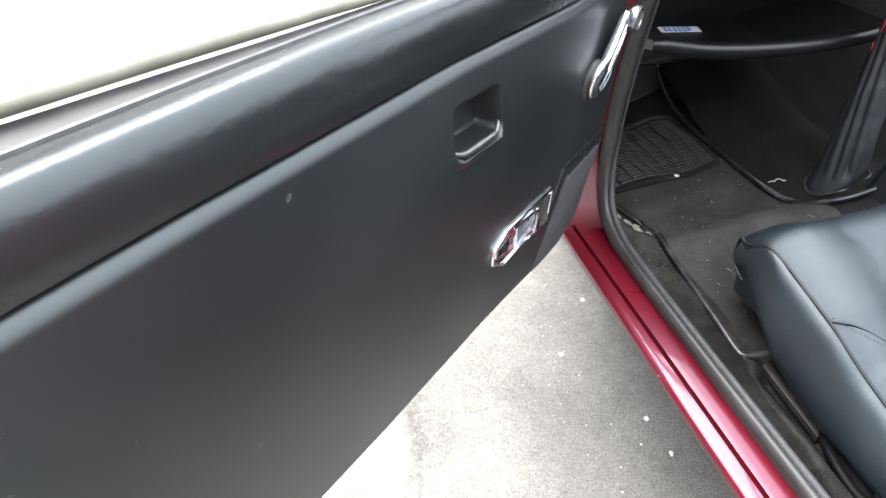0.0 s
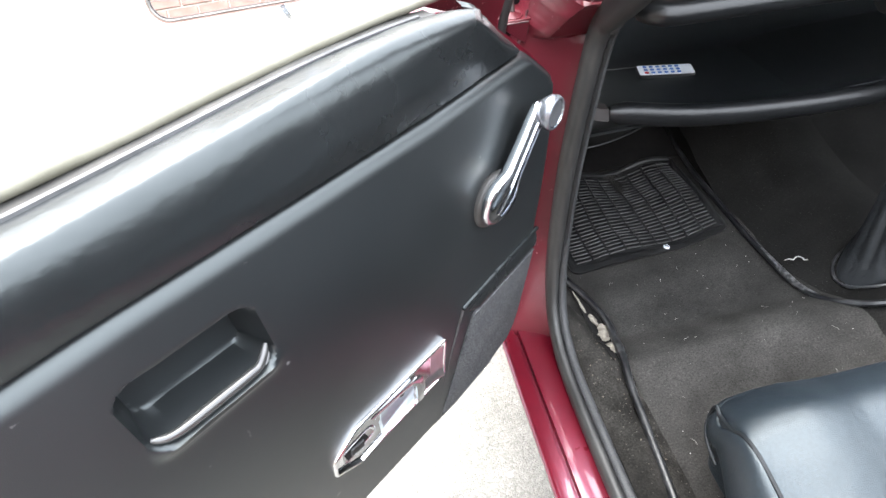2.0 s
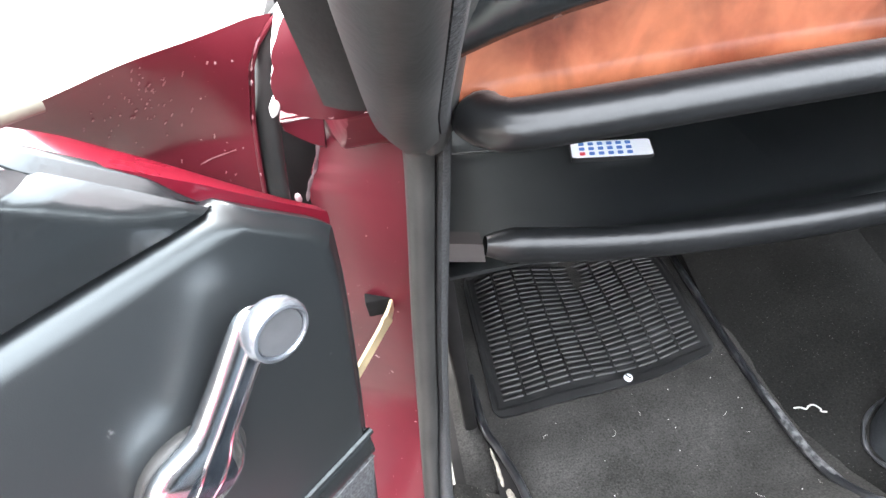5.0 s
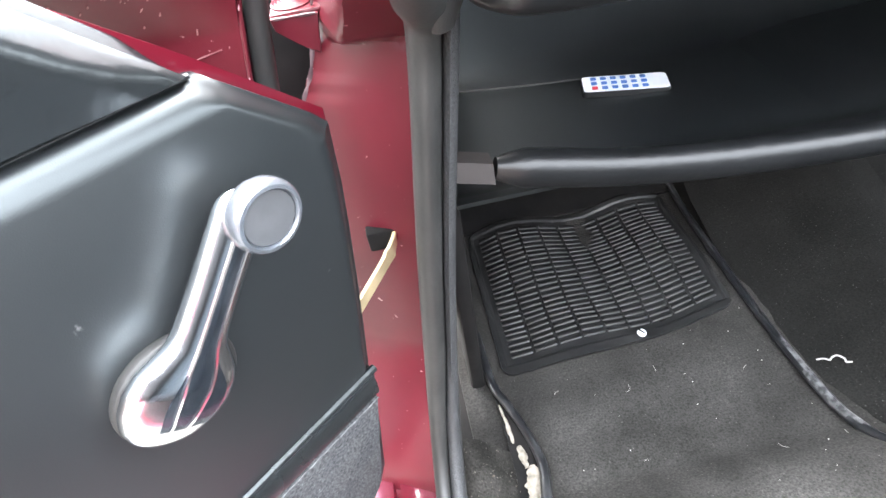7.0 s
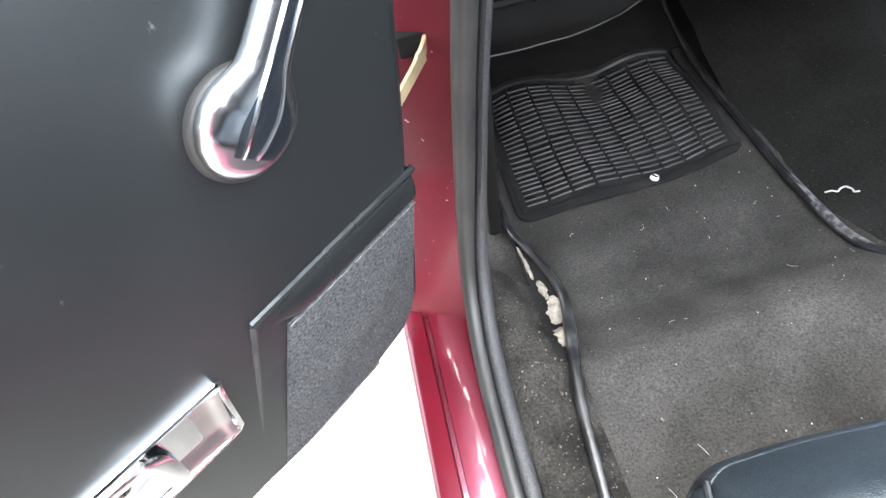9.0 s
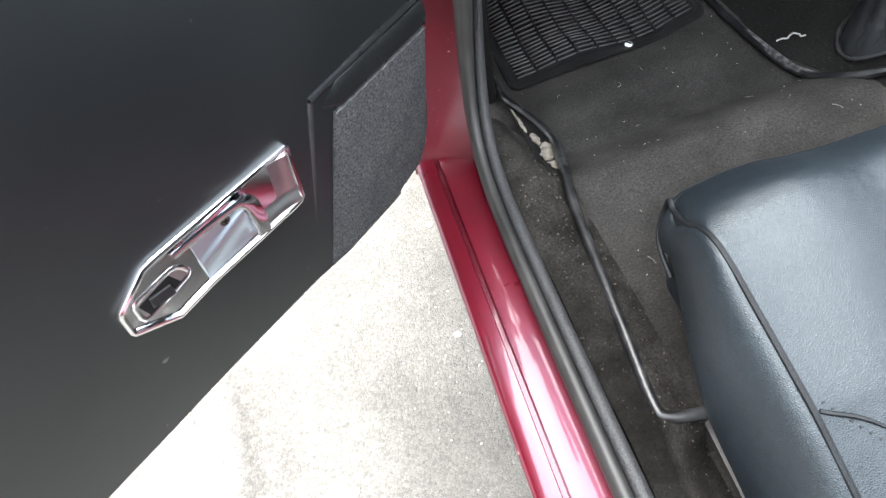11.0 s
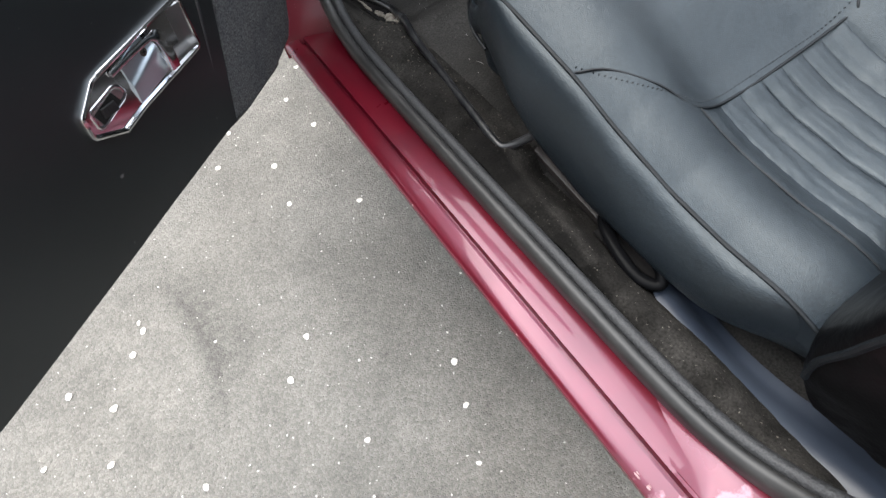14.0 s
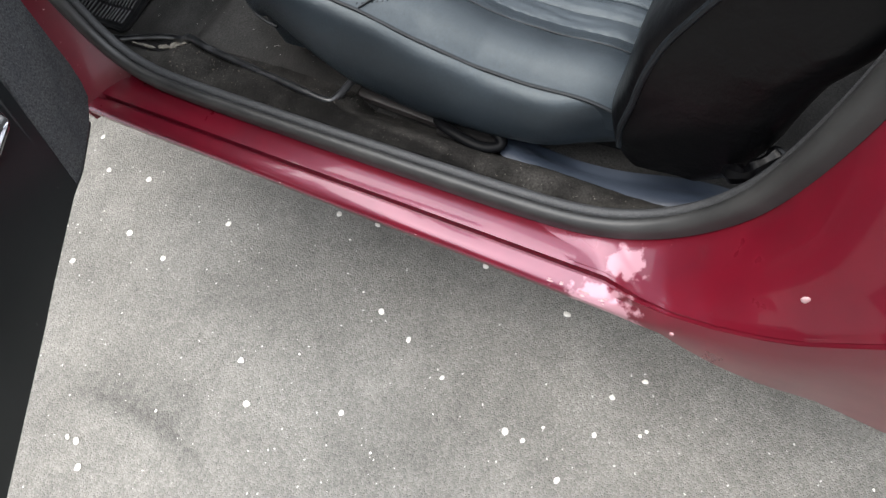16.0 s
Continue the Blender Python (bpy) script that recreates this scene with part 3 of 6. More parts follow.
rng = random.Random(7)
for k in range(14):
    y = rng.uniform(-0.082, -0.01) if k > 2 else rng.uniform(0.05, 0.40)
    x = 0.4525 + 0.009 * rng.random() if k > 2 else 0.4520
    z = lerp(x, [(0.4510, 0.3462), (0.4535, 0.3500), (0.4575, 0.3522), (0.464, 0.3540)])
    w = rng.uniform(0.0015, 0.004) if k > 2 else 0.0025
    out = [(w * (0.5 + 0.6 * rng.random()) * math.cos(a), 0.4 * w * (0.5 + 0.6 * rng.random()) * math.sin(a)) for a in steps(0, 2 * math.pi, 8)[:-1]]
    part("paint_chip", plate(out, lambda a, b, h, x=x, y=y, z=z: (x + 0.7 * b, y + a, z + 0.7 * b + h), 0.0007), M_PRIMER, body)

# front door post: an upright painted face between the door and the seal
def post_front(z):
    x = lerp(z, [(0.34, 0.528), (0.52, 0.551), (0.65, 0.566), (0.80, 0.582), (1.0, 0.60)])
    return x


def post_face(s, z):
    """s = 0 beside the seal, 1 outboard; above the shut face it leans out to a ledge under the pillar's foot."""
    lean = 0.10 * smooth_step(z, 0.50, 0.34)
    x0 = post_front(z) + 0.006
    out = min(1.0, max(0.0, (z - 0.816) / 0.062))
    y0 = 0.842 - lean + 0.006 * smooth_step(z, 0.808, 0.816) - 0.066 * out ** 1.2 - 0.004 * math.exp(-((z - 0.880) / 0.003) ** 2) + 0.030 * smooth_step(z, 0.883, 0.892)
    broad = lerp(z, [(0.34, 0.085), (0.765, 0.085), (0.775, 0.080), (0.792, 0.073), (0.815, 0.067), (0.844, 0.061), (0.88, 0.055), (0.93, 0.050)])
    if z > 0.76:
        broad += 0.004 * noise.noise((z * 130, 2.0, 0.0)) * s
    flat, bent = 0.045 * s + 0.004 * math.sin(9 * z) * s, (0.045 + 0.055 * out) * smooth_step(s, 0.72, 1.0)
    drip = 0.006 * noise.noise((s * 9, z * 60, 4.0)) * smooth_step(z, 0.882, 0.89)
    return (x0 - broad * s, y0 + flat + (bent - flat) * smooth_step(z, 0.808, 0.822) + drip, z)


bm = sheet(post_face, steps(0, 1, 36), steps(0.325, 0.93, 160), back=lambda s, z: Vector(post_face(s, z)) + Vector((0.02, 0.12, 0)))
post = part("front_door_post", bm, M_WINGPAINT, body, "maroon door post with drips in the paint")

# slot for the check strap, a dark block for its shade, and the strap
hole = Vector((0.539, 0.8625, 0.642))
bm = box(hole.x - 0.020, hole.x + 0.0125, hole.y - 0.006, hole.y + 0.012, hole.z - 0.0105, hole.z + 0.0105, 0.002)
part("strap_slot", bm, M_DARK, post)
end = on_door(-0.010, 0.626, -0.028)
bm = sweep(smooth_path([(0.5455, 0.880, 0.645), (0.5435, 0.860, 0.6445), (0.538, 0.846, 0.641), (0.529, 0.836, 0.634), end], 6),
           [(-0.0058, -0.0016), (0.0058, -0.0016), (0.0064, 0.0), (0.0058, 0.0016), (-0.0058, 0.0016)], (0.15, 0.25, 1))
part("check_strap", bm, M_BRASS, body, "pale brass door check strap")

# wing: its closing panel ahead of the door leans out to its top edge
def wing_lip(z):
    return lerp(z, [(0.40, 0.455), (0.76, 0.466), (0.786, 0.471), (0.81, 0.4755), (0.846, 0.4835), (0.8847, 0.4965), (0.897, 0.505), (0.909, 0.519), (0.920, 0.536)])


def wing_top(x):
    return lerp(x, [(0.28, 0.884), (0.379, 0.9035), (0.4457, 0.9160), (0.480, 0.9166), (0.506, 0.9115), (0.536, 0.9100)])


def wing_at(x, z):
    lean = lerp(x, [(0.379, 0.056), (0.4457, 0.056), (0.480, 0.036), (0.506, 0.0)])
    return Vector((x, 0.868 - lean * max(0.0, (z - 0.832) / (wing_top(x) - 0.832)) ** 1.25 + 0.003 * math.sin(x * 60), z))


def wing(s, k):
    """s from the lip outwards, k up the panel."""
    z = 0.42 + 0.49 * k
    for step in range(4):
        x = wing_lip(min(z, 0.909)) - 0.205 * s
        z = 0.42 + (wing_top(x) - 0.42) * k
    return wing_at(x, z)


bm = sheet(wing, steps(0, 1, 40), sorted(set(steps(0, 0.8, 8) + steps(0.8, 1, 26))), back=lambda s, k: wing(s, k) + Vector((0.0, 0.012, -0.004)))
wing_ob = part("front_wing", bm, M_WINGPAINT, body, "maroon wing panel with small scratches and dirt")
lip = [Vector((wing_lip(z) + 0.0015, 0.866, z)) for z in steps(0.70, 0.918, 18)]
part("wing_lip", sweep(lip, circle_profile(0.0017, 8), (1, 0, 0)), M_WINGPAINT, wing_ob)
part("wing_edge_seal", sweep(smooth_path([q + Vector((0.0085, 0.010, 0)) for q in lip[::2]], 4), circle_profile(0.0085, 12, 1.0, 0.8), (1, 0, 0)), M_SEAL, wing_ob, "grey rubber strip beside the wing's lip")
rng = random.Random(5)
for z in (0.776, 0.803, 0.848, 0.872, 0.881, 0.885, 0.892, 0.896):
    size = rng.uniform(0.0006, 0.0016) * (1.5 if z > 0.86 else 1.0)
    bit = [(size * rng.uniform(0.3, 0.8) * math.cos(a), size * rng.uniform(1.2, 2.2) * math.sin(a)) for a in steps(0, 2 * math.pi, 8)[:-1]]
    part("paint_chip", plate(bit, lambda x, y, h, z=z: (wing_lip(z + y) + 0.0012 + x, 0.8645 - h, z + y), 0.0008), M_PRIMER, wing_ob)

for pts in (((0.4366, 0.8172), (0.446, 0.8200), (0.455, 0.8218), (0.4646, 0.8240)), ((0.4540, 0.836), (0.4555, 0.8395)), ((0.425, 0.822), (0.426, 0.8245))):
    part("scratch", tube([wing_at(*q) - Vector((0, 0.0008, 0)) for q in pts], 0.00055, 5, 4, scale=lambda t: 0.5 + 0.6 * abs(math.sin(t * 7 + 0.6))), M_FAINT, wing_ob)

rng = random.Random(31)
for k in range(74):
    a, b = (rng.gauss(0.437, 0.016), rng.gauss(0.886, 0.012)) if k < 46 else (rng.uniform(0.36, 0.475), rng.uniform(0.80, 0.89))
    b += 0.5 * (a - 0.437) if k < 46 else 0.0
    q, size = wing_at(a, min(b, wing_top(a) - 0.006)), rng.uniform(0.00022, 0.00060)
    turn, long = rng.uniform(0.6, 1.0), rng.uniform(1.0, 5.0)
    bit = [(size * long * math.cos(x) * math.cos(turn) - size * math.sin(x) * math.sin(turn), size * long * math.cos(x) * math.sin(turn) + size * math.sin(x) * math.cos(turn)) for x in steps(0, 2 * math.pi, 6)[:-1]]
    part("paint_fleck", plate(bit, lambda x, y, h, q=q: wing_at(q.x + x, q.z + y) - Vector((0, 0.0006 + h, 0)), 0.0006), M_FAINT, wing_ob)

# dark blocks behind the wing's edge that stand for the hinge cavity's shade
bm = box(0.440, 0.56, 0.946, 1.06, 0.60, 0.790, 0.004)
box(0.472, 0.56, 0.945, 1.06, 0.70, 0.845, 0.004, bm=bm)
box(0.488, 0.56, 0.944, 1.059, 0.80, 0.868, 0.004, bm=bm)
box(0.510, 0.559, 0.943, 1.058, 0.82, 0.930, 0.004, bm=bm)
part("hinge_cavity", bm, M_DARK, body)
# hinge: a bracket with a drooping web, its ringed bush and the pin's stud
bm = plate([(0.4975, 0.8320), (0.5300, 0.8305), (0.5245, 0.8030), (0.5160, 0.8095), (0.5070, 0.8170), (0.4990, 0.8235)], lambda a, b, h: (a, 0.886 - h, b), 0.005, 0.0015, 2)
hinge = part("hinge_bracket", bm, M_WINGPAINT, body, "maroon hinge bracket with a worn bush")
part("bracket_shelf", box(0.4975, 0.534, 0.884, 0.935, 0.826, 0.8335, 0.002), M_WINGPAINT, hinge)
part("worn_edge", sweep(smooth_path([(0.5000, 0.8805, 0.8318), (0.512, 0.8803, 0.8316), (0.5285, 0.8805, 0.8310)], 5), circle_profile(0.0009, 6), (0, 0, 1), scale=lambda t: 0.4 + 0.8 * abs(math.sin(t * 5 + 0.7))), M_LIPGREY, hinge)
bm = lathe([(0.0145, 0), (0.0145, 0.0010), (0.0128, 0.0018), (0.0118, 0.0014), (0.0104, 0.0024), (0.0094, 0.0020), (0.0078, 0.0032), (0.0066, 0.0030), (0.0052, 0.0042), (0, 0.0046)],
           lambda x, y, h: (0.5125 + x, 0.901 + y, 0.8335 + h), 24)
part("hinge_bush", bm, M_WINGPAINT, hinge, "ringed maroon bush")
bm = lathe([(0.0036, 0), (0.0036, 0.008), (0.0028, 0.0095), (0.0028, 0.017), (0.0018, 0.019), (0, 0.0192)], lambda x, y, h: (0.5135 + x, 0.903 + y, 0.8370 + h), 12)
part("hinge_pin", bm, M_STEEL, hinge, "dull steel hinge pin")
part("upper_flange", box(0.506, 0.528, 0.905, 0.912, 0.878, 0.886, 0.002), M_WINGPAINT, hinge)
bm = sweep(smooth_path([(0.4965, 0.884, 0.757), (0.5025, 0.884, 0.772), (0.513, 0.885, 0.79), (0.5215, 0.888, 0.815), (0.529, 0.888, 0.842)], 6), circle_profile(0.0011, 7, 1.3, 0.5), (1, 0, 0), scale=lambda t: 0.5 + 0.8 * abs(math.sin(t * 17)))
part("worn_flange", bm, M_LIPGREY, body, "flange with pale chipped paint")
for p, r in (((0.4835, 0.880, 0.7655), 0.0022), ((0.4915, 0.879, 0.7650), 0.0034)):
    bm = bmesh.new()
    bmesh.ops.create_icosphere(bm, subdivisions=2, radius=r, matrix=Matrix.Translation(p) @ Matrix.Diagonal((0.8, 0.8, 1.4, 1)))
    part("pale_clip", bm, M_PRIMER, body, "small pale plastic clip")


# foot of the windscreen pillar: an outboard side that runs forward from its tip, white for primer and sky glare, and a
# painted rear face
def pillar_side(f, v):
    rear = Vector((0.5274 + 0.0176 * v - 0.004 * math.sin(math.pi * v), 0.752 - 0.016 * v, 0.905 + 0.045 * v))
    fore = Vector((0.5365 + 0.012 * v, 0.875, 0.897 + 0.085 * v))
    p = rear.lerp(fore, f)
    return p + Vector((0.0025 * noise.noise((f * 6, v * 5, 1.0)) - 0.002 * math.sin(math.pi * f), 0, 0.004 * noise.noise((f * 9, 2.0, 0.0)) * (1 - v)))


bm = sheet(pillar_side, steps(0, 1, 16), steps(0, 1, 14), back=lambda f, v: pillar_side(f, v) + Vector((0.006, 0, 0.001)))
part("pillar_side", bm, M_BARE, body, "worn pillar foot, white for bare primer and for sky glare")


def pillar_rear(s, v):
    a = pillar_side(0, v)
    b = Vector((0.588, 0.775 - 0.055 * v, 0.893 + 0.065 * v))
    p = a.lerp(b, s)
    return p - Vector((0, 0.010 * math.sin(math.pi * s), 0.006 * math.sin(math.pi * s) * (1 - v)))


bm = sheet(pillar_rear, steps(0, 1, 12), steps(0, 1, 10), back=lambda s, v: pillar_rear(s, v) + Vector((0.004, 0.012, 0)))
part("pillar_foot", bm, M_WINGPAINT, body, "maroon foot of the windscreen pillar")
bm = bmesh.new()
bmesh.ops.create_icosphere(bm, subdivisions=3, radius=0.0042, matrix=Matrix.Translation((0.5272, 0.7515, 0.9075)) @ Matrix.Rotation(0.5, 4, "Y") @ Matrix.Diagonal((0.55, 0.5, 1.7, 1)))
for v in bm.verts:
    v.co += Vector((1, 1, 1)) * 0.0011 * noise.noise(v.co * 260)
part("paint_flake", bm, M_BARE, body, "curled white paint flake at the pillar's tip")
# flat rubber strip on the pillar, outboard of the seal
bm = sheet(lambda s, v: Vector((0.5510 + 0.036 * s - 0.001 * v, 0.7330 - 0.034 * v + 0.012 * s * s, 0.9120 + 0.058 * v - 0.008 * (1 - v) * math.sin(math.pi * min(1, s * 0.8)))), steps(0, 1, 8), steps(0, 1, 10),
           back=lambda s, v: Vector((0.553 + 0.034 * s, 0.748 - 0.034 * v + 0.012 * s * s, 0.915 + 0.058 * v)))
part("pillar_strip", bm, M_SEAL, body, "flat grey rubber strip on the pillar")

# door seal: a bulb and an inner ribbed trim all round the opening
SEAL = [(0.600, 0.52, 1.12), (0.594, 0.62, 1.02), (0.5925, 0.680, 0.960), (0.593, 0.733, 0.912), (0.5965, 0.779, 0.876), (0.597, 0.810, 0.843), (0.5925, 0.8225, 0.79), (0.574, 0.822, 0.65), (0.559, 0.808, 0.53), (0.549, 0.785, 0.455), (0.541, 0.748, 0.403),
        (0.535, 0.69, 0.378), (0.532, 0.60, 0.371), (0.531, 0.40, 0.369), (0.531, 0.20, 0.368), (0.532, 0.05, 0.368), (0.536, -0.03, 0.372), (0.545, -0.09, 0.388),
        (0.554, -0.14, 0.425), (0.560, -0.175, 0.48), (0.567, -0.197, 0.56), (0.580, -0.212, 0.66), (0.60, -0.228, 0.80), (0.64, -0.245, 1.0)]


def seal_frame(path, profile, flare=0.0, shift=0.0, edge=0.0, thin=0.0):
    """A profile round the opening; it flares, or steps aside, where the seal climbs the pillar."""
    bm = bmesh.new()
    pts = smooth_path(path, 8)
    rings = []
    for i, p in enumerate(pts):
        t = (pts[min(i + 1, len(pts) - 1)] - pts[max(i - 1, 0)]).normalized()
        across = Vector((1, 0, 0))
        a = (across - t * across.dot(t)).normalized()
        b = t.cross(a)
        wide = smooth_step(p.z, 0.838, 0.880) if p.y > 0.4 else 0.0
        low = 1 - smooth_step(p.z, 0.40, 0.56)
        rings.append([bm.verts.new(p + a * ((u + (edge - u) * thin * low) * (1 + flare * wide) + shift * wide) + b * v * (1 + flare * wide)) for u, v in profile])
    n = len(profile)
    for r0, r1 in zip(rings, rings[1:]):
        for j in range(n):
            bm.faces.new((r0[j], r0[(j + 1) % n], r1[(j + 1) % n], r1[j]))
    bm.faces.new(rings[0])
    bm.faces.new(rings[-1])
    return bm


OUTER = [(-0.016, 0.002), (-0.015, 0.009), (-0.010, 0.0145), (-0.003, 0.0155), (0.003, 0.012), (0.0045, 0.006), (0.0045, -0.010), (-0.014, -0.010)]
INNER = [(0.0052, 0.004), (0.0058, 0.009), (0.0085, 0.0135), (0.0120, 0.0125), (0.0150, 0.008), (0.0160, -0.002), (0.0160, -0.016), (0.0052, -0.010)]
part("door_seal", seal_frame(SEAL, OUTER, 0.48, 0.0, -0.016, 0.24), M_SEAL, body, "grey-black rubber door seal bulb", 80)
part("seal_trim", seal_frame(SEAL, INNER, 0.0, -0.002, 0.0165, -0.48), M_TRIM, body, "woven black edge trim of the seal", 70)

# rear quarter: from the seal's rear curve out to the crease
quarter_in = smooth_path([Vector(q) for q in SEAL[15:]], 10)
quarter_out = [Vector((*[crease_at(y)[0], y, crease_at(y)[1]],)) for y in [-0.03 - 0.52 * (i / (len(quarter_in) - 1)) ** 1.25 for i in range(len(quarter_in))]]


def quarter(j, k):
    a, b = quarter_in[int(k)], quarter_out[int(k)]
    p = Vector((a.x - 0.010, a.y - 0.006, a.z - 0.010)).lerp(b, j)
    far = smooth_step(-b.y, 0.06, 0.20)
    p.x -= 0.015 * far * math.sin(math.pi * min(1, j * 1.05)) + 0.0022 * far * math.exp(-((1 - j) / 0.05) ** 2)
    if far < 1:
        p.z += (1 - far) * (0.3582 - 0.0012 * (j > 0.9) - p.z) * smooth_step(j, 0.2, 0.6) * (1 - smooth_step(-b.y, 0.03, 0.09))
    return p


bm = sheet(quarter, sorted(set(steps(0, 0.9, 18) + steps(0.9, 1, 8))), list(range(len(quarter_in))))
part("rear_quarter", bm, M_SCUFFED, body, "maroon rear quarter panel with stone chips")
for p, r in (((0.4405, -0.212, 0.540), 0.0040), ((0.432, -0.148, 0.398), 0.0034)):
    bm = bmesh.new()
    bmesh.ops.create_icosphere(bm, subdivisions=2, radius=r, matrix=Matrix.Translation(p) @ Matrix.Diagonal((0.4, 0.7, 1.2, 1)))
    for v in bm.verts:
        v.co += Vector((0, 1, 1)) * 0.0012 * noise.noise(v.co * 400)
    part("stone_chip", bm, M_PRIMER, body)

# plain closing panels: roof, far side, tail, firewall
part("far_side", box(2.0, 2.05, -1.6, 1.3, 0.25, 0.92, 0.01), M_HEADLINER, body)
part("tail_panel", box(0.62, 2.0, -1.65, -1.6, 0.25, 0.92, 0.01), M_HEADLINER, body)
part("near_rear_side", box(0.62, 0.66, -1.6, -0.36, 0.25, 0.92, 0.01), M_HEADLINER, body)
part("under_floor", box(0.56, 2.0, -1.6, 1.55, 0.20, 0.245), M_DARK, body)
# unseen cover, added to keep sky light out of the footwell
part("scuttle", box(0.575, 2.0, 1.16, 1.60, 0.925, 0.952, 0.008), M_PAINT, body)
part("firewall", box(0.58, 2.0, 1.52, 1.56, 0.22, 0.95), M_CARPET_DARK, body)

# windscreen pillar trim
def pillar(u, v):
    z = 0.838 + 0.42 * v
    x0 = lerp(z, [(0.838, 0.592), (0.85, 0.586), (0.865, 0.583), (0.885, 0.580), (0.91, 0.577), (0.94, 0.576), (1.05, 0.608), (1.26, 0.69)])
    x1 = lerp(z, [(0.838, 0.608), (0.86, 0.617), (0.91, 0.626), (0.94, 0.632), (1.05, 0.672), (1.26, 0.752)])
    cy = lerp(z, [(0.838, 0.803), (0.90, 0.795), (0.95, 0.765), (1.05, 0.66), (1.26, 0.40)])
    d = lerp(z, [(0.838, 0.012), (0.86, 0.026), (0.90, 0.034), (1.26, 0.036)])
    a = u * 2 * math.pi
    lobe = 1 + 0.10 * math.cos(3 * a)
    return ((x0 + x1) / 2 + (x1 - x0) / 2 * math.cos(a), cy + d * math.sin(a) * lobe, z)


bm = sheet(pillar, steps(0, 1, 28), steps(0, 1, 26))
bmesh.ops.remove_doubles(bm, verts=bm.verts, dist=1e-5)
bmesh.ops.holes_fill(bm, edges=[e for e in bm.edges if e.is_boundary])
part("pillar_trim", bm, M_RUBBER, body, "grey padded windscreen pillar trim")

# cabin floor: carpeted footwell, ridge before the seat, raised seat floor
def floor_z(x, y):
    z = lerp(y, [(-0.9, 0.318), (0.0, 0.318), (0.335, 0.318), (0.352, 0.350), (0.40, 0.354), (0.60, 0.358), (0.665, 0.362), (0.70, 0.346), (0.74, 0.318), (0.80, 0.308), (1.16, 0.305), (1.28, 0.34), (1.40, 0.46), (1.50, 0.60)])
    z += 0.004 * noise.noise((x * 9, y * 9, 0)) + 0.0015 * noise.noise((x * 40, y * 40, 3))
    return z


bm = sheet(lambda x, y: (x, y, floor_z(x, y)), steps(0.575, 1.03, 46), steps(-0.6, 1.5, 180), back=lambda x, y: (x, y, 0.25))
part("carpet", bm, M_CARPET, body, "dusty black carpet with lint")

# black toe flap ahead of the mat, its pale rim, and the bare board above it
def flap_end(x):
    return 1.254 + 0.040 * smooth_step(x, 0.80, 1.02) ** 1.3


def flap(x, b, h=0.008):
    y = 1.188 + (flap_end(x) - 1.188) * b
    return (x, y, floor_z(x, y) + h)


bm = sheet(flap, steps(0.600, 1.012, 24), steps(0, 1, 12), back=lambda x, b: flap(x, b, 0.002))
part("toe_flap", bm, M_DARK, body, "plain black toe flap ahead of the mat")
rim = [flap(x, 1.0, 0.010) for x in steps(0.64, 1.012, 14)] + [flap(1.014, b, 0.010) for b in (0.75, 0.45, 0.15)]
part("flap_rim", tube(rim, 0.0026, 8, 4), M_MATRUBBER, body, "rounded rim of the toe flap")
bm = sheet(lambda x, b: (x, flap_end(x) + (1.49 - flap_end(x)) * b, floor_z(x, flap_end(x) + (1.49 - flap_end(x)) * b) + 0.006), steps(0.624, 1.010, 20), steps(0, 1, 16),
           back=lambda x, b: (x, flap_end(x) + (1.49 - flap_end(x)) * b, floor_z(x, flap_end(x) + (1.49 - flap_end(x)) * b) - 0.002))
part("toe_board", bm, M_GREYBOARD, body, "dark grey toe board")

# sill side carpet, brown and dirty
def side_carpet(s, y):
    x = 0.548 + 0.075 * s
    edge = 0.366 + 0.004 * math.sin(y * 40)
    z = edge + (floor_z(0.62, y) + 0.004 - edge) * smooth_step(s, 0.15, 0.95) + 0.010 * math.sin(s * math.pi)
    z += 0.003 * smooth_step(0.678 - y, 0, 0.004) * (1 - smooth_step(s, 0.55, 0.85))
    return (x, y, z + 0.002 * noise.noise((x * 60, y * 60, 5)))


bm = sheet(side_carpet, steps(0, 1, 14), steps(-0.12, 0.80, 110), back=lambda s, y: Vector(side_carpet(s, y)) - Vector((0, 0, 0.05)))
part("sill_carpet", bm, M_CARPET_BROWN, body, "worn carpet strip along the sill, dusty at its front, dimmed behind")
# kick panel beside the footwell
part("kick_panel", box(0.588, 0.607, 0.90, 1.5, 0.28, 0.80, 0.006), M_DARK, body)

# piping on the carpet's outer edge, torn open to the foam
PIPE = [(0.612, 0.98, 0.318), (0.615, 0.895, 0.318), (0.627, 0.858, 0.318), (0.641, 0.812, 0.319), (0.646, 0.770, 0.323), (0.638, 0.731, 0.336), (0.625, 0.688, 0.364), (0.616, 0.654, 0.377), (0.608, 0.617, 0.378),
        (0.598, 0.53, 0.377), (0.588, 0.440, 0.377), (0.582, 0.378, 0.375), (0.589, 0.363, 0.374), (0.625, 0.356, 0.373), (0.65, 0.352, 0.370)]
part("carpet_piping", tube(PIPE, 0.0056, 10, 8, scale=lambda t: 1.0 + 0.28 * math.exp(-((t - 0.40) / 0.09) ** 2) + 0.08 * math.sin(t * 210) * math.exp(-((t - 0.44) / 0.05) ** 2)), M_WORN, body, "black vinyl piping along the carpet edge")


def edge_z(x, y):
    return max(floor_z(x, y) + 0.005, side_carpet((x - 0.548) / 0.075, y)[2] if x < 0.623 else 0.0)


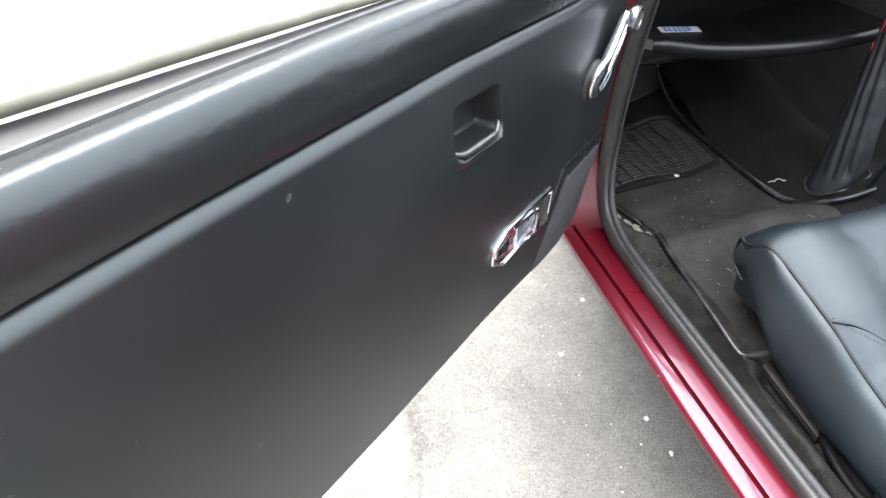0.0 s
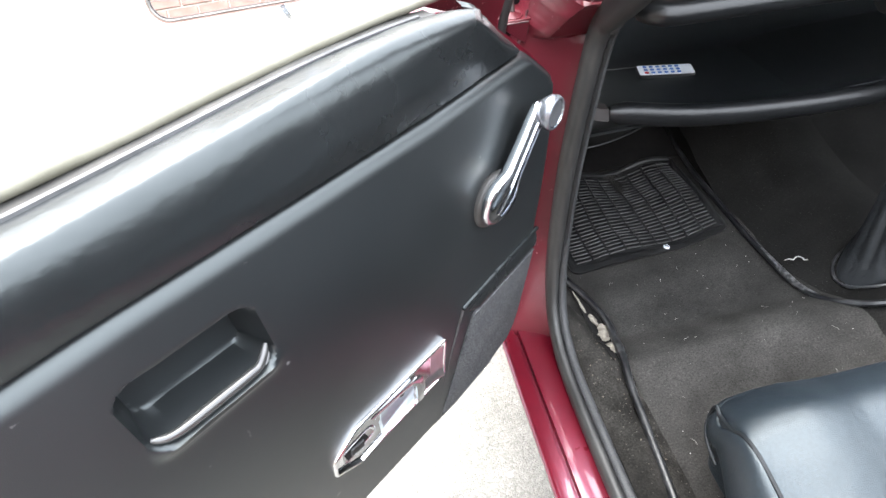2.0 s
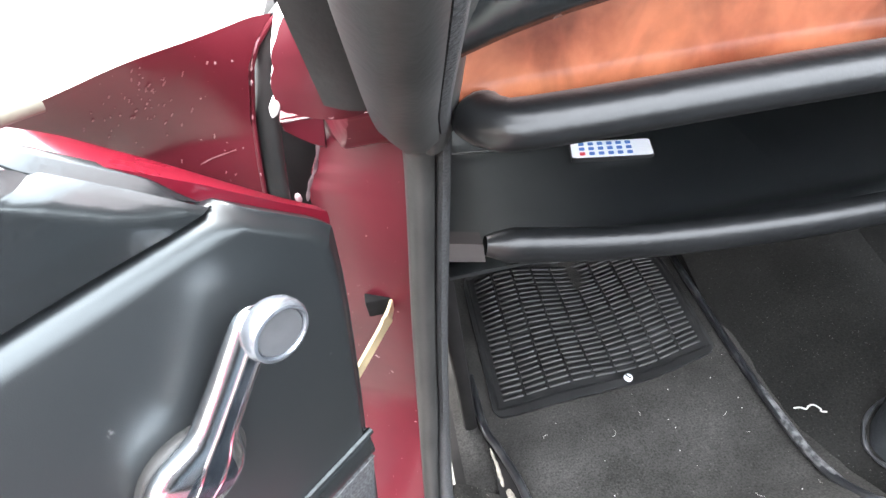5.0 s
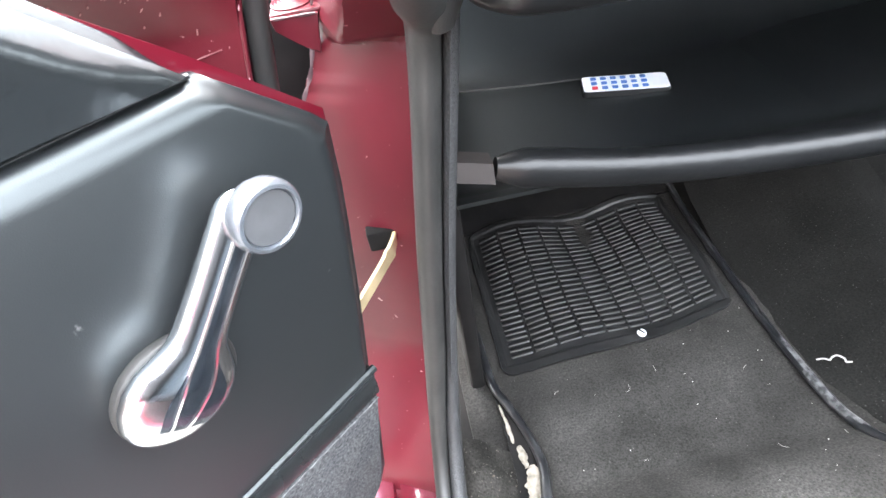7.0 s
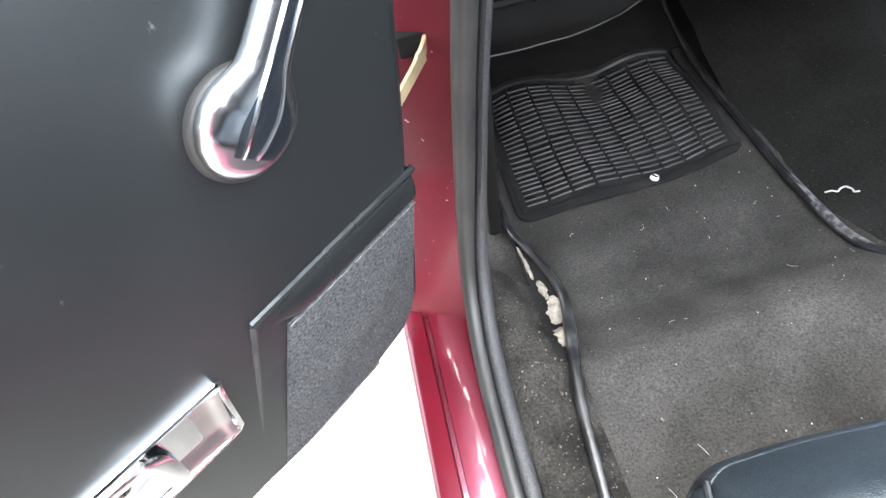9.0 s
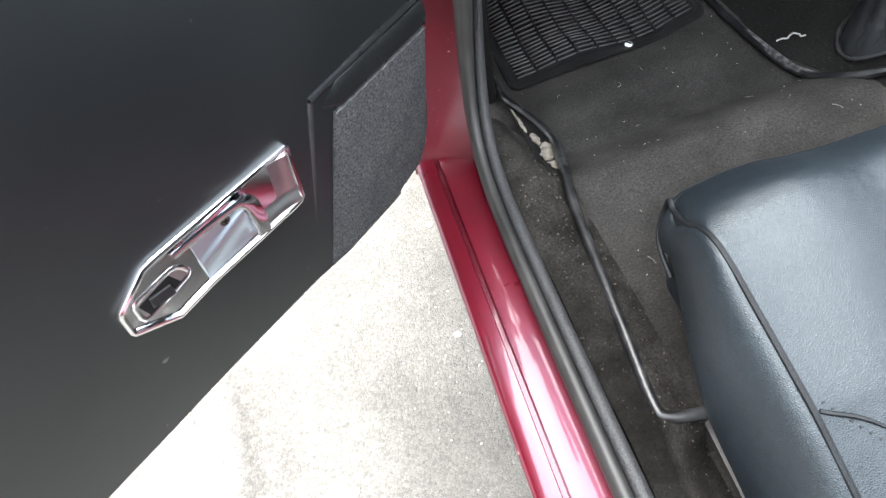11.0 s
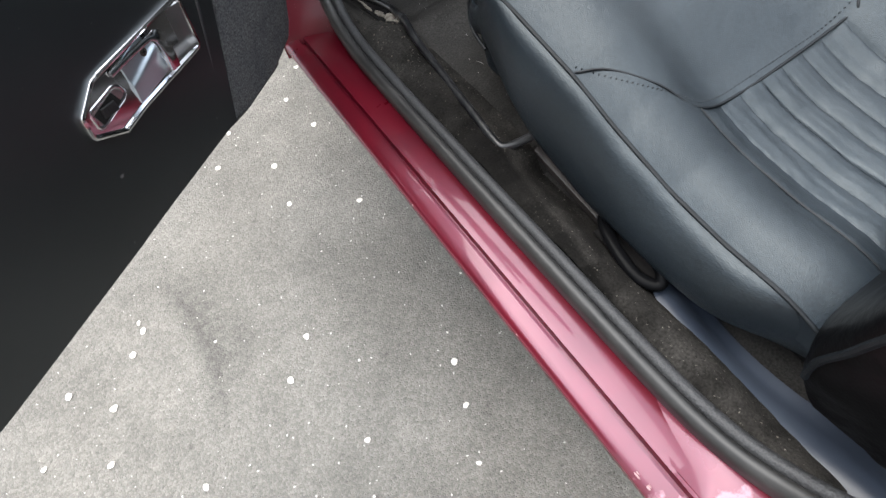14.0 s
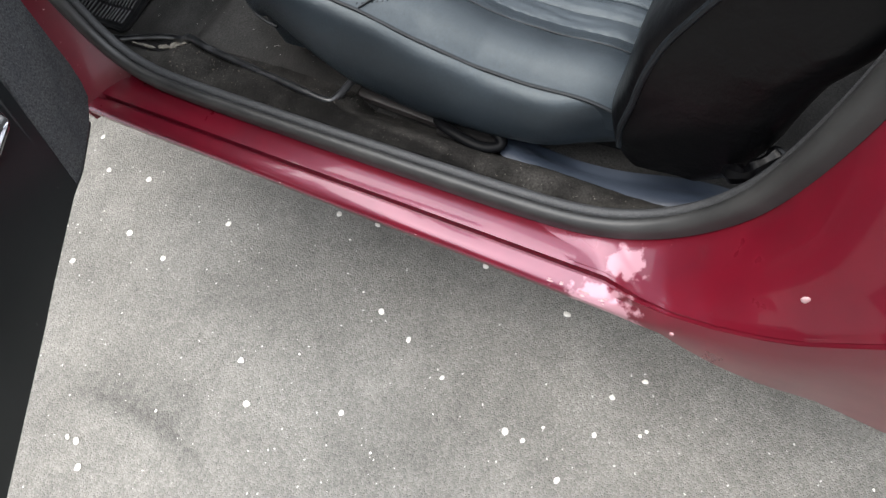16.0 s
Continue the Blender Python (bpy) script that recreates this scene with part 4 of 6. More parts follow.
def tear(s, t):
    """The open tear between the worn strip (t = 0) and the piping (t = 1), s from its front end back."""
    y = 0.885 - 0.220 * s
    left = lerp(y, [(0.665, 0.602), (0.717, 0.606), (0.77, 0.6135), (0.822, 0.6150), (0.885, 0.6135)])
    right = lerp(y, [(0.654, 0.613), (0.688, 0.622), (0.731, 0.635), (0.770, 0.643), (0.812, 0.638), (0.858, 0.625), (0.885, 0.6165)])
    x = left + (right - left) * t + 0.0022 * (1 - t) * noise.noise((y * 130, 3.0, 0.0))
    return x, y


# black sheet laid in the tear for its shade
part("torn_edge", sheet(lambda s, t: Vector((*tear(s, t), edge_z(*tear(s, t)) + 0.0016 - 0.001 * math.sin(math.pi * t))), steps(0, 1, 50), steps(0, 1, 6),
                        back=lambda s, t: Vector((*tear(s, t), edge_z(*tear(s, t)) - 0.004))), M_DARK, body, "black sheet for the shade inside the torn carpet edge")


def foam_lump(s0, s1, t0, t1, seed):
    """A ragged tuft of foam inside the tear; its sides narrow to both ends."""
    def f(a, b):
        s = s0 + (s1 - s0) * a
        wide = math.sin(math.pi * min(1, max(0, 0.06 + 0.90 * a))) ** 0.55 * (1 + 0.35 * noise.noise((a * 4, seed, 0.3)) + 0.3 * noise.noise((a * 11, seed, 2.3)))
        t = (t0 + t1) / 2 + (t1 - t0) * ((b - 0.5) * wide + 0.30 * noise.noise((a * 5, seed, 7.7)) * (1 - b))
        x, y = tear(s, t)
        return Vector((x, y, edge_z(x, y) + 0.0022 + 0.0022 * math.sin(math.pi * b) * min(1, wide) + 0.0008 * noise.noise((x * 300, y * 300, seed))))

    return sheet(f, steps(0, 1, 22), steps(0, 1, 10), back=lambda a, b: f(a, b) - Vector((0, 0, 0.004)))


for lump in ((0.10, 0.34, 0.12, 0.42, 1.0), (0.36, 0.50, 0.34, 0.70, 2.0), (0.49, 0.70, 0.40, 1.0, 3.0), (0.74, 0.90, 0.42, 1.0, 5.0)):
    part("torn_foam", foam_lump(*lump), M_FOAM, body, "cream foam showing through a torn edge")

# tunnel with its piped seam
def tunnel(s, y):
    x = 1.005 + 0.16 * s
    z = 0.303 + 0.50 * (x - 1.005) - 0.10 * smooth_step(x, 1.10, 1.28) * (x - 1.10) / 0.2
    z += 0.045 * smooth_step(0.72 - y, 0.0, 0.06) + 0.10 * smooth_step(y, 0.95, 1.35)
    return (x + 0.003 * noise.noise((x * 30, y * 20, 1)), y, z + 0.003 * noise.noise((x * 20, y * 20, 2)))


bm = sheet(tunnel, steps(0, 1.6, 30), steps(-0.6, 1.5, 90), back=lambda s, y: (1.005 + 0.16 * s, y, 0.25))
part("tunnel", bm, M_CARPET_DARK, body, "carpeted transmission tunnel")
bm = tube([(1.013, 1.36, 0.42), (1.006, 1.28, 0.360), (1.003, 1.17, 0.322), (0.999, 1.03, 0.314), (0.996, 0.88, 0.314), (0.998, 0.76, 0.322), (1.010, 0.70, 0.345), (1.045, 0.655, 0.380), (1.10, 0.635, 0.412)], 0.0058, 8, 8)
part("rubbed_patch", tube([(0.9965, 0.87, 0.3145), (0.9970, 0.82, 0.3170), (0.998, 0.76, 0.3225), (1.0035, 0.725, 0.3320)], 0.0061, 8, 8, scale=lambda t: 0.9 + 0.1 * math.sin(math.pi * t)), M_RUBBED, body, "pale rubbed stretch of piping")
part("tunnel_piping", bm, M_WORN, body, "worn black piping between floor and tunnel")
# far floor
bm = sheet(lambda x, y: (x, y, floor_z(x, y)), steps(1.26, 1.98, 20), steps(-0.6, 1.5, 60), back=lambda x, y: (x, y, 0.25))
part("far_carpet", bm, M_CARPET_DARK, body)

# parcel shelf with a padded lip
SHELF_LIP = [(0.612, 0.852, 0.705), (0.634, 0.852, 0.697), (0.75, 0.850, 0.670), (0.86, 0.848, 0.655), (0.98, 0.848, 0.645), (1.10, 0.850, 0.643), (1.25, 0.86, 0.65)]
bm = sweep(smooth_path(SHELF_LIP[1:], 10), circle_profile(0.017, 14, 1.0, 0.85), (0, 0, 1), scale=lambda t: 0.55 + 0.45 * smooth_step(t, 0, 0.035))
shelf = part("parcel_shelf", sheet(lambda x, y: (x, y, 0.634 + 0.030 * (1 - smooth_step(y, 0.858, 0.905)) + 0.03 * smooth_step(y, 1.07, 1.22) ** 2 * 4 - 0.035 * smooth_step(x, 0.85, 1.15) * 0.4), steps(0.60, 1.30, 24), steps(0.855, 1.30, 24),
             back=lambda x, y: (x, y + 0.002, 0.628 + 0.030 * (1 - smooth_step(y, 0.858, 0.905)))), M_VINYL, body, "black parcel shelf under the dashboard")
part("padded_lip", bm, M_DASHVINYL, shelf, "rounded vinyl lip of the shelf")
part("lip_bracket", sheet(lambda x, v: (x, 0.838 + 0.004 * v, 0.699 - 0.30 * (x - 0.606) + 0.017 * v), steps(0.598, 0.631, 6), steps(0, 1, 3), back=lambda x, v: (x, 0.858, 0.699 - 0.30 * (x - 0.606) + 0.017 * v)), M_TAB, shelf, "brown-grey end tab of the shelf lip")
part("shelf_back", box(0.60, 1.98, 1.28, 1.30, 0.60, 0.90, 0.004), M_VINYL, shelf)
bm = tube([(0.60, 1.083, 0.648), (0.70, 1.07, 0.642), (0.785, 1.062, 0.638)], 0.0014, 6, 6)
part("shelf_crease", bm, M_RUBBER, shelf)

# dashboard: padded lower roll, veneered fascia, padded top
dash = part("dashboard", box(0.622, 1.95, 0.80, 1.20, 0.862, 0.93, 0.01), M_VINYL, body, "black padded dashboard with a veneered fascia")
roll = smooth_path([(0.622, 0.785, 0.868), (0.632, 0.768, 0.866), (0.66, 0.763, 0.864), (0.80, 0.762, 0.860), (0.95, 0.762, 0.854), (1.2, 0.762, 0.848), (1.6, 0.765, 0.845)], 8)
part("lower_roll", sweep(roll, circle_profile(0.0145, 16, 0.95, 1.15), (0, 0, 1), scale=lambda t: 0.62 + 0.38 * smooth_step(t, 0, 0.06)), M_DASHVINYL, dash, "padded black vinyl roll under the fascia")
bm = sheet(lambda x, v: (x, 0.780 + 0.010 * v, 0.863 - 0.016 * (x - 0.62) + 0.071 * v), steps(0.615, 1.6, 20), steps(0, 1, 4), back=lambda x, v: (x, 0.805 + 0.010 * v, 0.863 - 0.016 * (x - 0.62) + 0.071 * v))
part("fascia_veneer", bm, M_WOOD, dash, "glossy burr walnut veneer fascia")
part("upper_roll", sweep(smooth_path([(0.60, 0.79, 0.915), (0.68, 0.762, 0.945), (0.85, 0.755, 0.958), (1.2, 0.755, 0.96), (1.6, 0.755, 0.96)], 8), circle_profile(0.022, 12), (0, 0, 1)), M_VINYL_SOFT, dash)
part("dash_top", box(0.60, 1.95, 0.77, 1.25, 0.955, 0.975, 0.008), M_VINYL, dash)

# ---- the open door ----


def seam_w(u):
    return lerp(u, [(-0.03, 0.853), (0.03, 0.857), (0.19, 0.864), (0.32, 0.876), (0.47, 0.891), (0.62, 0.899), (0.77, 0.908), (0.90, 0.914), (1.1, 0.918)])


def top_w(u):
    return lerp(u, [(0.04, 0.900), (0.10, 0.9255), (0.117, 0.930), (0.163, 0.9375), (0.218, 0.942), (0.27, 0.9445), (0.34, 0.9465), (0.40, 0.9480), (0.475, 0.951), (0.56, 0.957), (0.72, 0.966), (0.85, 0.972), (1.1, 0.982)])


def bottom_w(u):
    return lerp(u, [(0.020, 0.430), (0.028, 0.402), (0.044, 0.386), (0.08, 0.380), (0.11, 0.380), (0.20, 0.388), (0.25, 0.399), (0.45, 0.420), (0.65, 0.450), (0.80, 0.480), (1.1, 0.530)])


def front_u(w):
    return lerp(w, [(0.380, 0.085), (0.386, 0.044), (0.402, 0.028), (0.43, 0.021), (0.53, 0.010), (0.594, 0.000), (0.70, -0.015), (0.78, -0.028), (0.80, -0.030), (0.812, -0.022), (0.857, 0.026), (0.90, 0.062), (0.935, 0.10)])


def card_off(u, w):
    """How far the trim stands proud: tucked under at the bottom, rounded at its edges, with the pull recess."""
    tuck = min(1.0, max(0.0, (0.80 - w) / 0.40))
    off = -0.027 * tuck * tuck * (1.5 - 0.5 * tuck) * (0.75 + 0.30 * smooth_step(u, 0.18, 0.45))
    below = seam_w(u) - w
    off += 0.006 - 0.012 * max(0.0, 1 - below / 0.20) ** 2.2 - 0.013 * (1 - math.sqrt(max(0.0, 1 - max(0.0, 1 - below / 0.015) ** 2)))
    off += -0.010 * (1 - smooth_step(u - front_u(w), 0.0, 0.014))
    # recess
    cu, cw = 0.4530, 0.8168 + 0.10 * (u - 0.46)
    du, dw = abs(u - cu) - 0.0345, abs(w - cw) - 0.0150
    d = math.hypot(max(du, 0), max(dw, 0)) + min(max(du, dw), 0) - 0.015
    off -= 0.034 * smooth_step(-d, -0.002, 0.007)
    low = cw - 0.0285
    off += 0.006 * math.exp(-((w - low + 0.004) / 0.007) ** 2) * smooth_step(0.056 - abs(u - cu), 0, 0.02)
    return off



# painted shell behind the trim
def shell(u, k):
    lo = bottom_w(max(u, 0.08)) + 0.020 * smooth_step(u, 0.1, 0.3)
    hi = top_w(max(u, 0.10)) - 0.034 if u > 0.13 else lerp(u, [(-0.036, 0.805), (0.026, 0.8655), (0.060, 0.8955), (0.074, 0.9045), (0.085, 0.9035), (0.10, 0.890), (0.13, 0.888)])
    if u < 0.08:
        lo = lerp(u, [(-0.036, 0.80), (-0.028, 0.74), (0.0, 0.57), (0.018, 0.43), (0.030, 0.394), (0.08, 0.378)])
    return on_door(u, lo + (hi - lo) * k, -0.042 + 0.022 * (1 - smooth_step(u, -0.02, 0.10)))


def skin(u, k):
    p = shell(u, k)
    out = 0.012 + 0.06 * smooth_step(k, 0, 0.45) * smooth_step(u, -0.04, 0.1)
    p = p + Vector((0, 0, 0.03 * (1 - smooth_step(k, 0, 0.3)) * smooth_step(u, 0.1, 0.3)))
    return p - Vector((DN.x, DN.y, 0)) * out


bm = sheet(shell, sorted(set(steps(-0.036, 0.1, 16) + steps(0.12, 1.09, 30))), steps(0, 1, 16), back=skin)
door = part("door", bm, M_PAINT, body, "open maroon car door with black vinyl trim")
us_real = sorted({round(x, 5) for x in steps(-0.03, 0.04, 14) + steps(0.05, 0.40, 36) + steps(0.40, 0.525, 60) + steps(0.53, 1.08, 46)})


def card(u, k):
    w = bottom_w(u) + (seam_w(u) - bottom_w(u)) * k
    w = max(w, 0.380)
    uu = max(u, front_u(w))
    if u < 0.085 and k > 0:
        lo = 0.380 if u > 0.08 else lerp(u, [(-0.03, 0.80), (-0.028, 0.78), (-0.015, 0.70), (0.0, 0.594), (0.010, 0.53), (0.021, 0.43), (0.028, 0.402), (0.044, 0.386), (0.085, 0.380)])
        hi = min(seam_w(u), lerp(u, [(-0.03, 0.802), (-0.022, 0.812), (0.026, 0.857), (0.1, 0.95)]))
        w = lo + (hi - lo) * k
        uu = u
    elif u < 0.085:
        w = lerp(u, [(-0.03, 0.80), (-0.028, 0.78), (-0.015, 0.70), (0.0, 0.594), (0.010, 0.53), (0.021, 0.43), (0.028, 0.402), (0.044, 0.386), (0.085, 0.380)])
        uu = u
    return on_door(uu, w, card_off(uu, w))


ks = sorted({round(x, 5) for x in steps(0, 0.66, 34) + steps(0.66, 0.96, 54) + [0.96 + 0.04 * math.sin(a) for a in steps(0, math.pi / 2, 16)]})
bm = sheet(card, us_real, ks, back=lambda u, k: card(u, k) - Vector((DN.x, DN.y, 0)) * 0.012)
part("trim_panel", bm, M_VINYL, door, "smooth black vinyl door card with a recessed pull")


def pad_fall(u):
    return lerp(u, [(0.1, 0.0135), (0.20, 0.0140), (0.25, 0.0115), (0.40, 0.0095), (1.1, 0.009)])


def pad(t, k):
    """Upper padded roll: upright face, rounded crest, top falling to the window slot; t runs back from the slanted front fold."""
    soft = smooth_step(t, 0.03, 0.17)
    rise, deep = 0.0125 + 0.0215 * soft, 0.0125 + 0.0035 * soft
    t *= 1 - smooth_step(k, 0.58, 0.78) if t < 0 else 1
    u = t + 0.08
    for step in range(5):
        lo, crest = seam_w(u), top_w(u if k < 0.55 else max(u, 0.100))
        if k < 0.55:
            h = k / 0.55
            off = -0.012 + 0.004 * math.sin(h * math.pi * 0.6) - 0.007 * (1 - smooth_step(h, 0, 0.055))
            w = lo + (crest - rise - lo) * h
        elif k < 0.75:
            a = (k - 0.55) / 0.20 * math.pi / 2
            off = -0.0082 - deep * (1 - math.cos(a))
            w = crest - rise * (1 - math.sin(a))
        else:
            h = (k - 0.75) / 0.25
            off = -0.0192 - 0.0050 * soft - (0.047 - 0.005 * soft) * h
            w = crest - pad_fall(u) * h ** 1.25
        slant = 0.036 + (min(w, 0.932) - 0.857) * 0.975
        if k > 0.55:
            slant = 0.094 + 0.012 * min(1.0, (k - 0.55) / 0.20) + 0.22 * (off + 0.0082)
        j = smooth_step(t, 0.0, 0.22)
        u = t + slant * (1 - j) + 0.08 * j
    end = 1 - smooth_step(k, 0.55, 0.78)
    off -= 0.0115 * (1 - smooth_step(t, -0.007, 0.013)) * smooth_step(w, 0.850, 0.892) * end
    if t < 0:
        off -= 0.003 * (t / 0.006) ** 2 * end
    off += 0.0012 * noise.noise((u * 9, w * 22, off * 20)) + 0.0004 * noise.noise((u * 40, w * 60, off * 50))
    return on_door(min(u, 1.08), w, off)


bm = sheet(pad, sorted({round(x, 5) for x in steps(-0.006, 0.0, 6) + steps(0.004, 0.2, 30) + steps(0.21, 1.0, 56)}), sorted({round(x, 5) for x in steps(0, 0.55, 12) + steps(0.55, 0.75, 16) + steps(0.75, 1, 8)}),
           back=lambda t, k: pad(t, k) - Vector((DN.x * 0.012, DN.y * 0.012, 0.006)))
part("upper_pad", bm, M_VINYL_SOFT, door, "glossy padded black vinyl top roll")
# vinyl edging along the pad's slanted front, a groove ahead of the fold
def edging(a, b):
    """a up the slanted front, b from the groove to the painted edge; the strip falls away to the front."""
    d = (-0.0045 + 0.0090 * b) * (0.45 + 0.55 * smooth_step(a, 0, 0.3)) * (1 - 0.8 * smooth_step(a, 0.82, 1))
    off = -0.0235 - 0.0095 * b ** 1.2 - 0.002 * (1 - smooth_step(b, 0, 0.18)) - 0.005 * smooth_step(a, 0.8, 1) ** 2 - 0.003 * (1 - smooth_step(a, 0, 0.3))
    return on_door(0.0285 + 0.0705 * a - 0.71 * d, 0.8560 + 0.0730 * a + 0.70 * d, off)


bm = sheet(edging, steps(0, 0.93, 24), steps(0, 1, 10), back=lambda a, b: edging(a, b) - Vector((DN.x, DN.y, 0)) * 0.012)
part("pad_edging", bm, M_VINYL_SOFT, door, "glossy black vinyl edging")
bm = tube([on_door(u, seam_w(u) + 0.0006, -0.0195) for u in steps(0.03, 1.07, 20)], 0.0016, 6, 3)
part("panel_seam", bm, M_WELT, door)


# window slot: inner bead, wiper, weathered outer strip
bm = tube([on_door(u, top_w(max(u, 0.1)) - pad_fall(u) + 0.0005, -0.067) for u in steps(0.125, 1.08, 18)], 0.0030, 8, 3)
part("inner_bead", bm, M_WELT, door, "dark rubber bead along the window slot")
bm = sheet(lambda u, k: on_door(u, top_w(max(u, 0.1)) - pad_fall(u) - 0.002 + (0.002 + 0.016 * smooth_step(u, 0.5, 1.1)) * k, -0.060 - 0.026 * k), steps(0.096, 1.08, 32), steps(0, 1, 4), back=lambda u, k: on_door(u, top_w(max(u, 0.1)) - pad_fall(u) - 0.014, -0.060 - 0.026 * k))
part("window_wiper", bm, M_RUBBER, door, "dark window wiper strip")
bm = sweep(smooth_path([on_door(u, top_w(max(u, 0.09)) - lerp(u, [(0.058, 0.0055), (0.20, 0.0110), (0.30, 0.0085), (0.50, 0.0035), (0.70, -0.0035), (1.1, -0.0185)]), -0.088) for u in steps(0.058, 1.08, 18)], 3), circle_profile(0.0065, 10, 1.0, 0.9), (DN.x, DN.y, 0))
part("outer_weatherstrip", bm, M_OLIVE, door, "weathered olive-grey outer window strip")

# map pocket, padded rim and carpeted face
def on_pocket(u, w, h):
    """h above the card's tucked face; the pocket's cover leans with it."""
    return on_door(u, w, h - 0.0040 - 0.0196 * max(0.0, min(1.0, (0.60 - w) / 0.20)))


POCKET = [(0.1765, 0.5985), (0.0035, 0.594), (0.012, 0.53), (0.022, 0.430), (0.029, 0.403), (0.045, 0.386), (0.080, 0.379), (0.11, 0.379), (0.20, 0.387), (0.250, 0.398)]
bm = plate(POCKET, lambda a, b, h: on_pocket(a, b, h - 0.003), 0.009, 0.003, 3)
part("map_pocket", bm, M_VINYL, door, "vinyl-edged map pocket with carpet face")
FACE = [(0.157, 0.569), (0.010, 0.561), (0.020, 0.50), (0.029, 0.430), (0.037, 0.405), (0.053, 0.389), (0.11, 0.384), (0.20, 0.391), (0.228, 0.397)]
bm = plate(FACE, lambda a, b, h: on_pocket(a, b, 0.0055 + h), 0.004, 0.0015, 2)
part("pocket_face", bm, M_FELT, door, "dark grey carpet face")
# padded band between the rim and the carpet
band = []
for k in steps(0, 1, 24):
    u = 0.166 - 0.1585 * k
    band.append(on_pocket(u, 0.5835 - 0.006 * k, 0.0050))
bm = sweep(band, [(0.0150 * math.cos(a), 0.0045 * math.sin(a)) for a in steps(0, 2 * math.pi, 20)[:-1]], (0, 0, 1), scale=lambda t: 0.25 + 0.75 * smooth_step(t, 0, 0.14))
part("padded_band", bm, M_VINYL_SOFT, door, "padded black vinyl band")
edge = [on_pocket(0.157 - 0.147 * k, 0.5685 - 0.008 * k + 0.0006 * math.sin(k * 60), 0.0097) for k in steps(0, 1, 40)]
part("frayed_edge", sweep(edge, circle_profile(0.0014, 6), (0, 0, 1), scale=lambda t: 0.4 + 0.9 * abs(noise.noise((t * 40, 3.0, 0.0)))), M_FRAY, door)
bm = tube([on_pocket(a, b, 0.0045) for a, b in ((0.251, 0.398), (0.213, 0.50), (0.177, 0.598))], 0.0028, 8, 6)
part("pocket_edge", bm, M_WELT, door, "pale-rubbed piping of the pocket")
bm = tube([on_pocket(a, b, 0.0045) for a, b in ((0.178, 0.5995), (0.09, 0.5980), (0.003, 0.595))], 0.0034, 8, 6)
part("pocket_rim", bm, M_VINYL_SOFT, door)

# latch plate: raised rim, sunk cup, paddle and lock slide
PLATE = [(0.2140, 0.583), (0.2165, 0.572), (0.2235, 0.527), (0.229, 0.5225), (0.239, 0.5225), (0.334, 0.533), (0.372, 0.534), (0.404, 0.557), (0.4055, 0.562), (0.4015, 0.581), (0.398, 0.585), (0.366, 0.600), (0.355, 0.600), (0.27, 0.592), (0.218, 0.587)]


def inset(poly, d):
    """The outline drawn in by d on every side."""
    n, out = len(poly), []
    cx, cy = sum(p[0] for p in poly) / n, sum(p[1] for p in poly) / n
    for i in range(n):
        a, p, b = (Vector(poly[k % n]) for k in (i - 1, i, i + 1))
        t = ((p - a).normalized() + (b - p).normalized()).normalized()
        m = Vector((-t.y, t.x))
        if m.dot(Vector((cx, cy)) - p) < 0:
            m = -m
        out.append(p + m * d)
    return out


def on_latch(u, w, h):
    return on_door(u + 0.0015, w + 0.0005, 0.55 * h - 0.0018 - 0.0028 * (u - 0.215) / 0.19)


bm = bmesh.new()
loops = [[bm.verts.new(on_latch(p.x, p.y, h + 0.003)) for p in inset(PLATE, d)] for d, h in ((0.0, -0.003), (0.0, 0.004), (0.0008, 0.0065), (0.0030, 0.0080), (0.0045, 0.0074), (0.0062, 0.0012))]
for a, b in zip(loops, loops[1:]):
    for i in range(len(a)):
        bm.faces.new((a[i], a[(i + 1) % len(a)], b[(i + 1) % len(a)], b[i]))
part("latch_plate", bm, M_CHROME, door, "chromed door latch plate", 30)
part("plate_floor", plate([tuple(p) for p in inset(PLATE, 0.0050)], lambda a, b, h: on_latch(a, b, 0.0030 + h), 0.0012), M_CHROME, door, "bright sunk floor")


def cup(s, t):
    """The satin finger cup at the plate's leading end, deepest beside the paddle."""
    u = 0.2205 + 0.010 * (1 - t) + (0.050 + 0.002 * t) * s
    return on_latch(u, 0.5295 + 0.010 * s + (0.0480 + 0.001 * s) * t, 0.0046 + 0.0070 * (1 - smooth_step(t, 0.0, 0.30)) + 0.0045 * (1 - smooth_step(s, 0, 0.22)) - 0.001 * s)


part("latch_cup", sheet(cup, steps(0, 1, 24), steps(0, 1, 28), back=lambda s, t: cup(s, t) - Vector((DN.x, DN.y, 0)) * 0.004), M_LATCH, door, "satin finger cup")


def paddle(s, t):
    """A dished plate, tinted for the sky's reflection: s from the bent handle back, t up; a round swell runs across its
    lower half.
    """
    u = 0.2800 + (0.0555 - 0.006 * t) * s
    w = 0.5372 + 0.003 * s + (0.0430 - 0.001 * s) * t
    d = (t - 0.42 - 0.30 * (1 - s)) / 0.30
    swell = 0.0065 * math.exp(-(d * d)) if d < 0 else 0.0065 * math.exp(-((d * 2.4) ** 2))
    return on_latch(u, w, 0.0056 + swell * (1 - 0.35 * s) + 0.0010 * t)


part("latch_paddle", sheet(paddle, steps(0, 1, 32), steps(0, 1, 32), back=lambda s, t: paddle(s, t) - Vector((DN.x, DN.y, 0)) * 0.003), M_PADDLE, door, "dished chrome latch paddle, tinted blue for the sky's reflection")
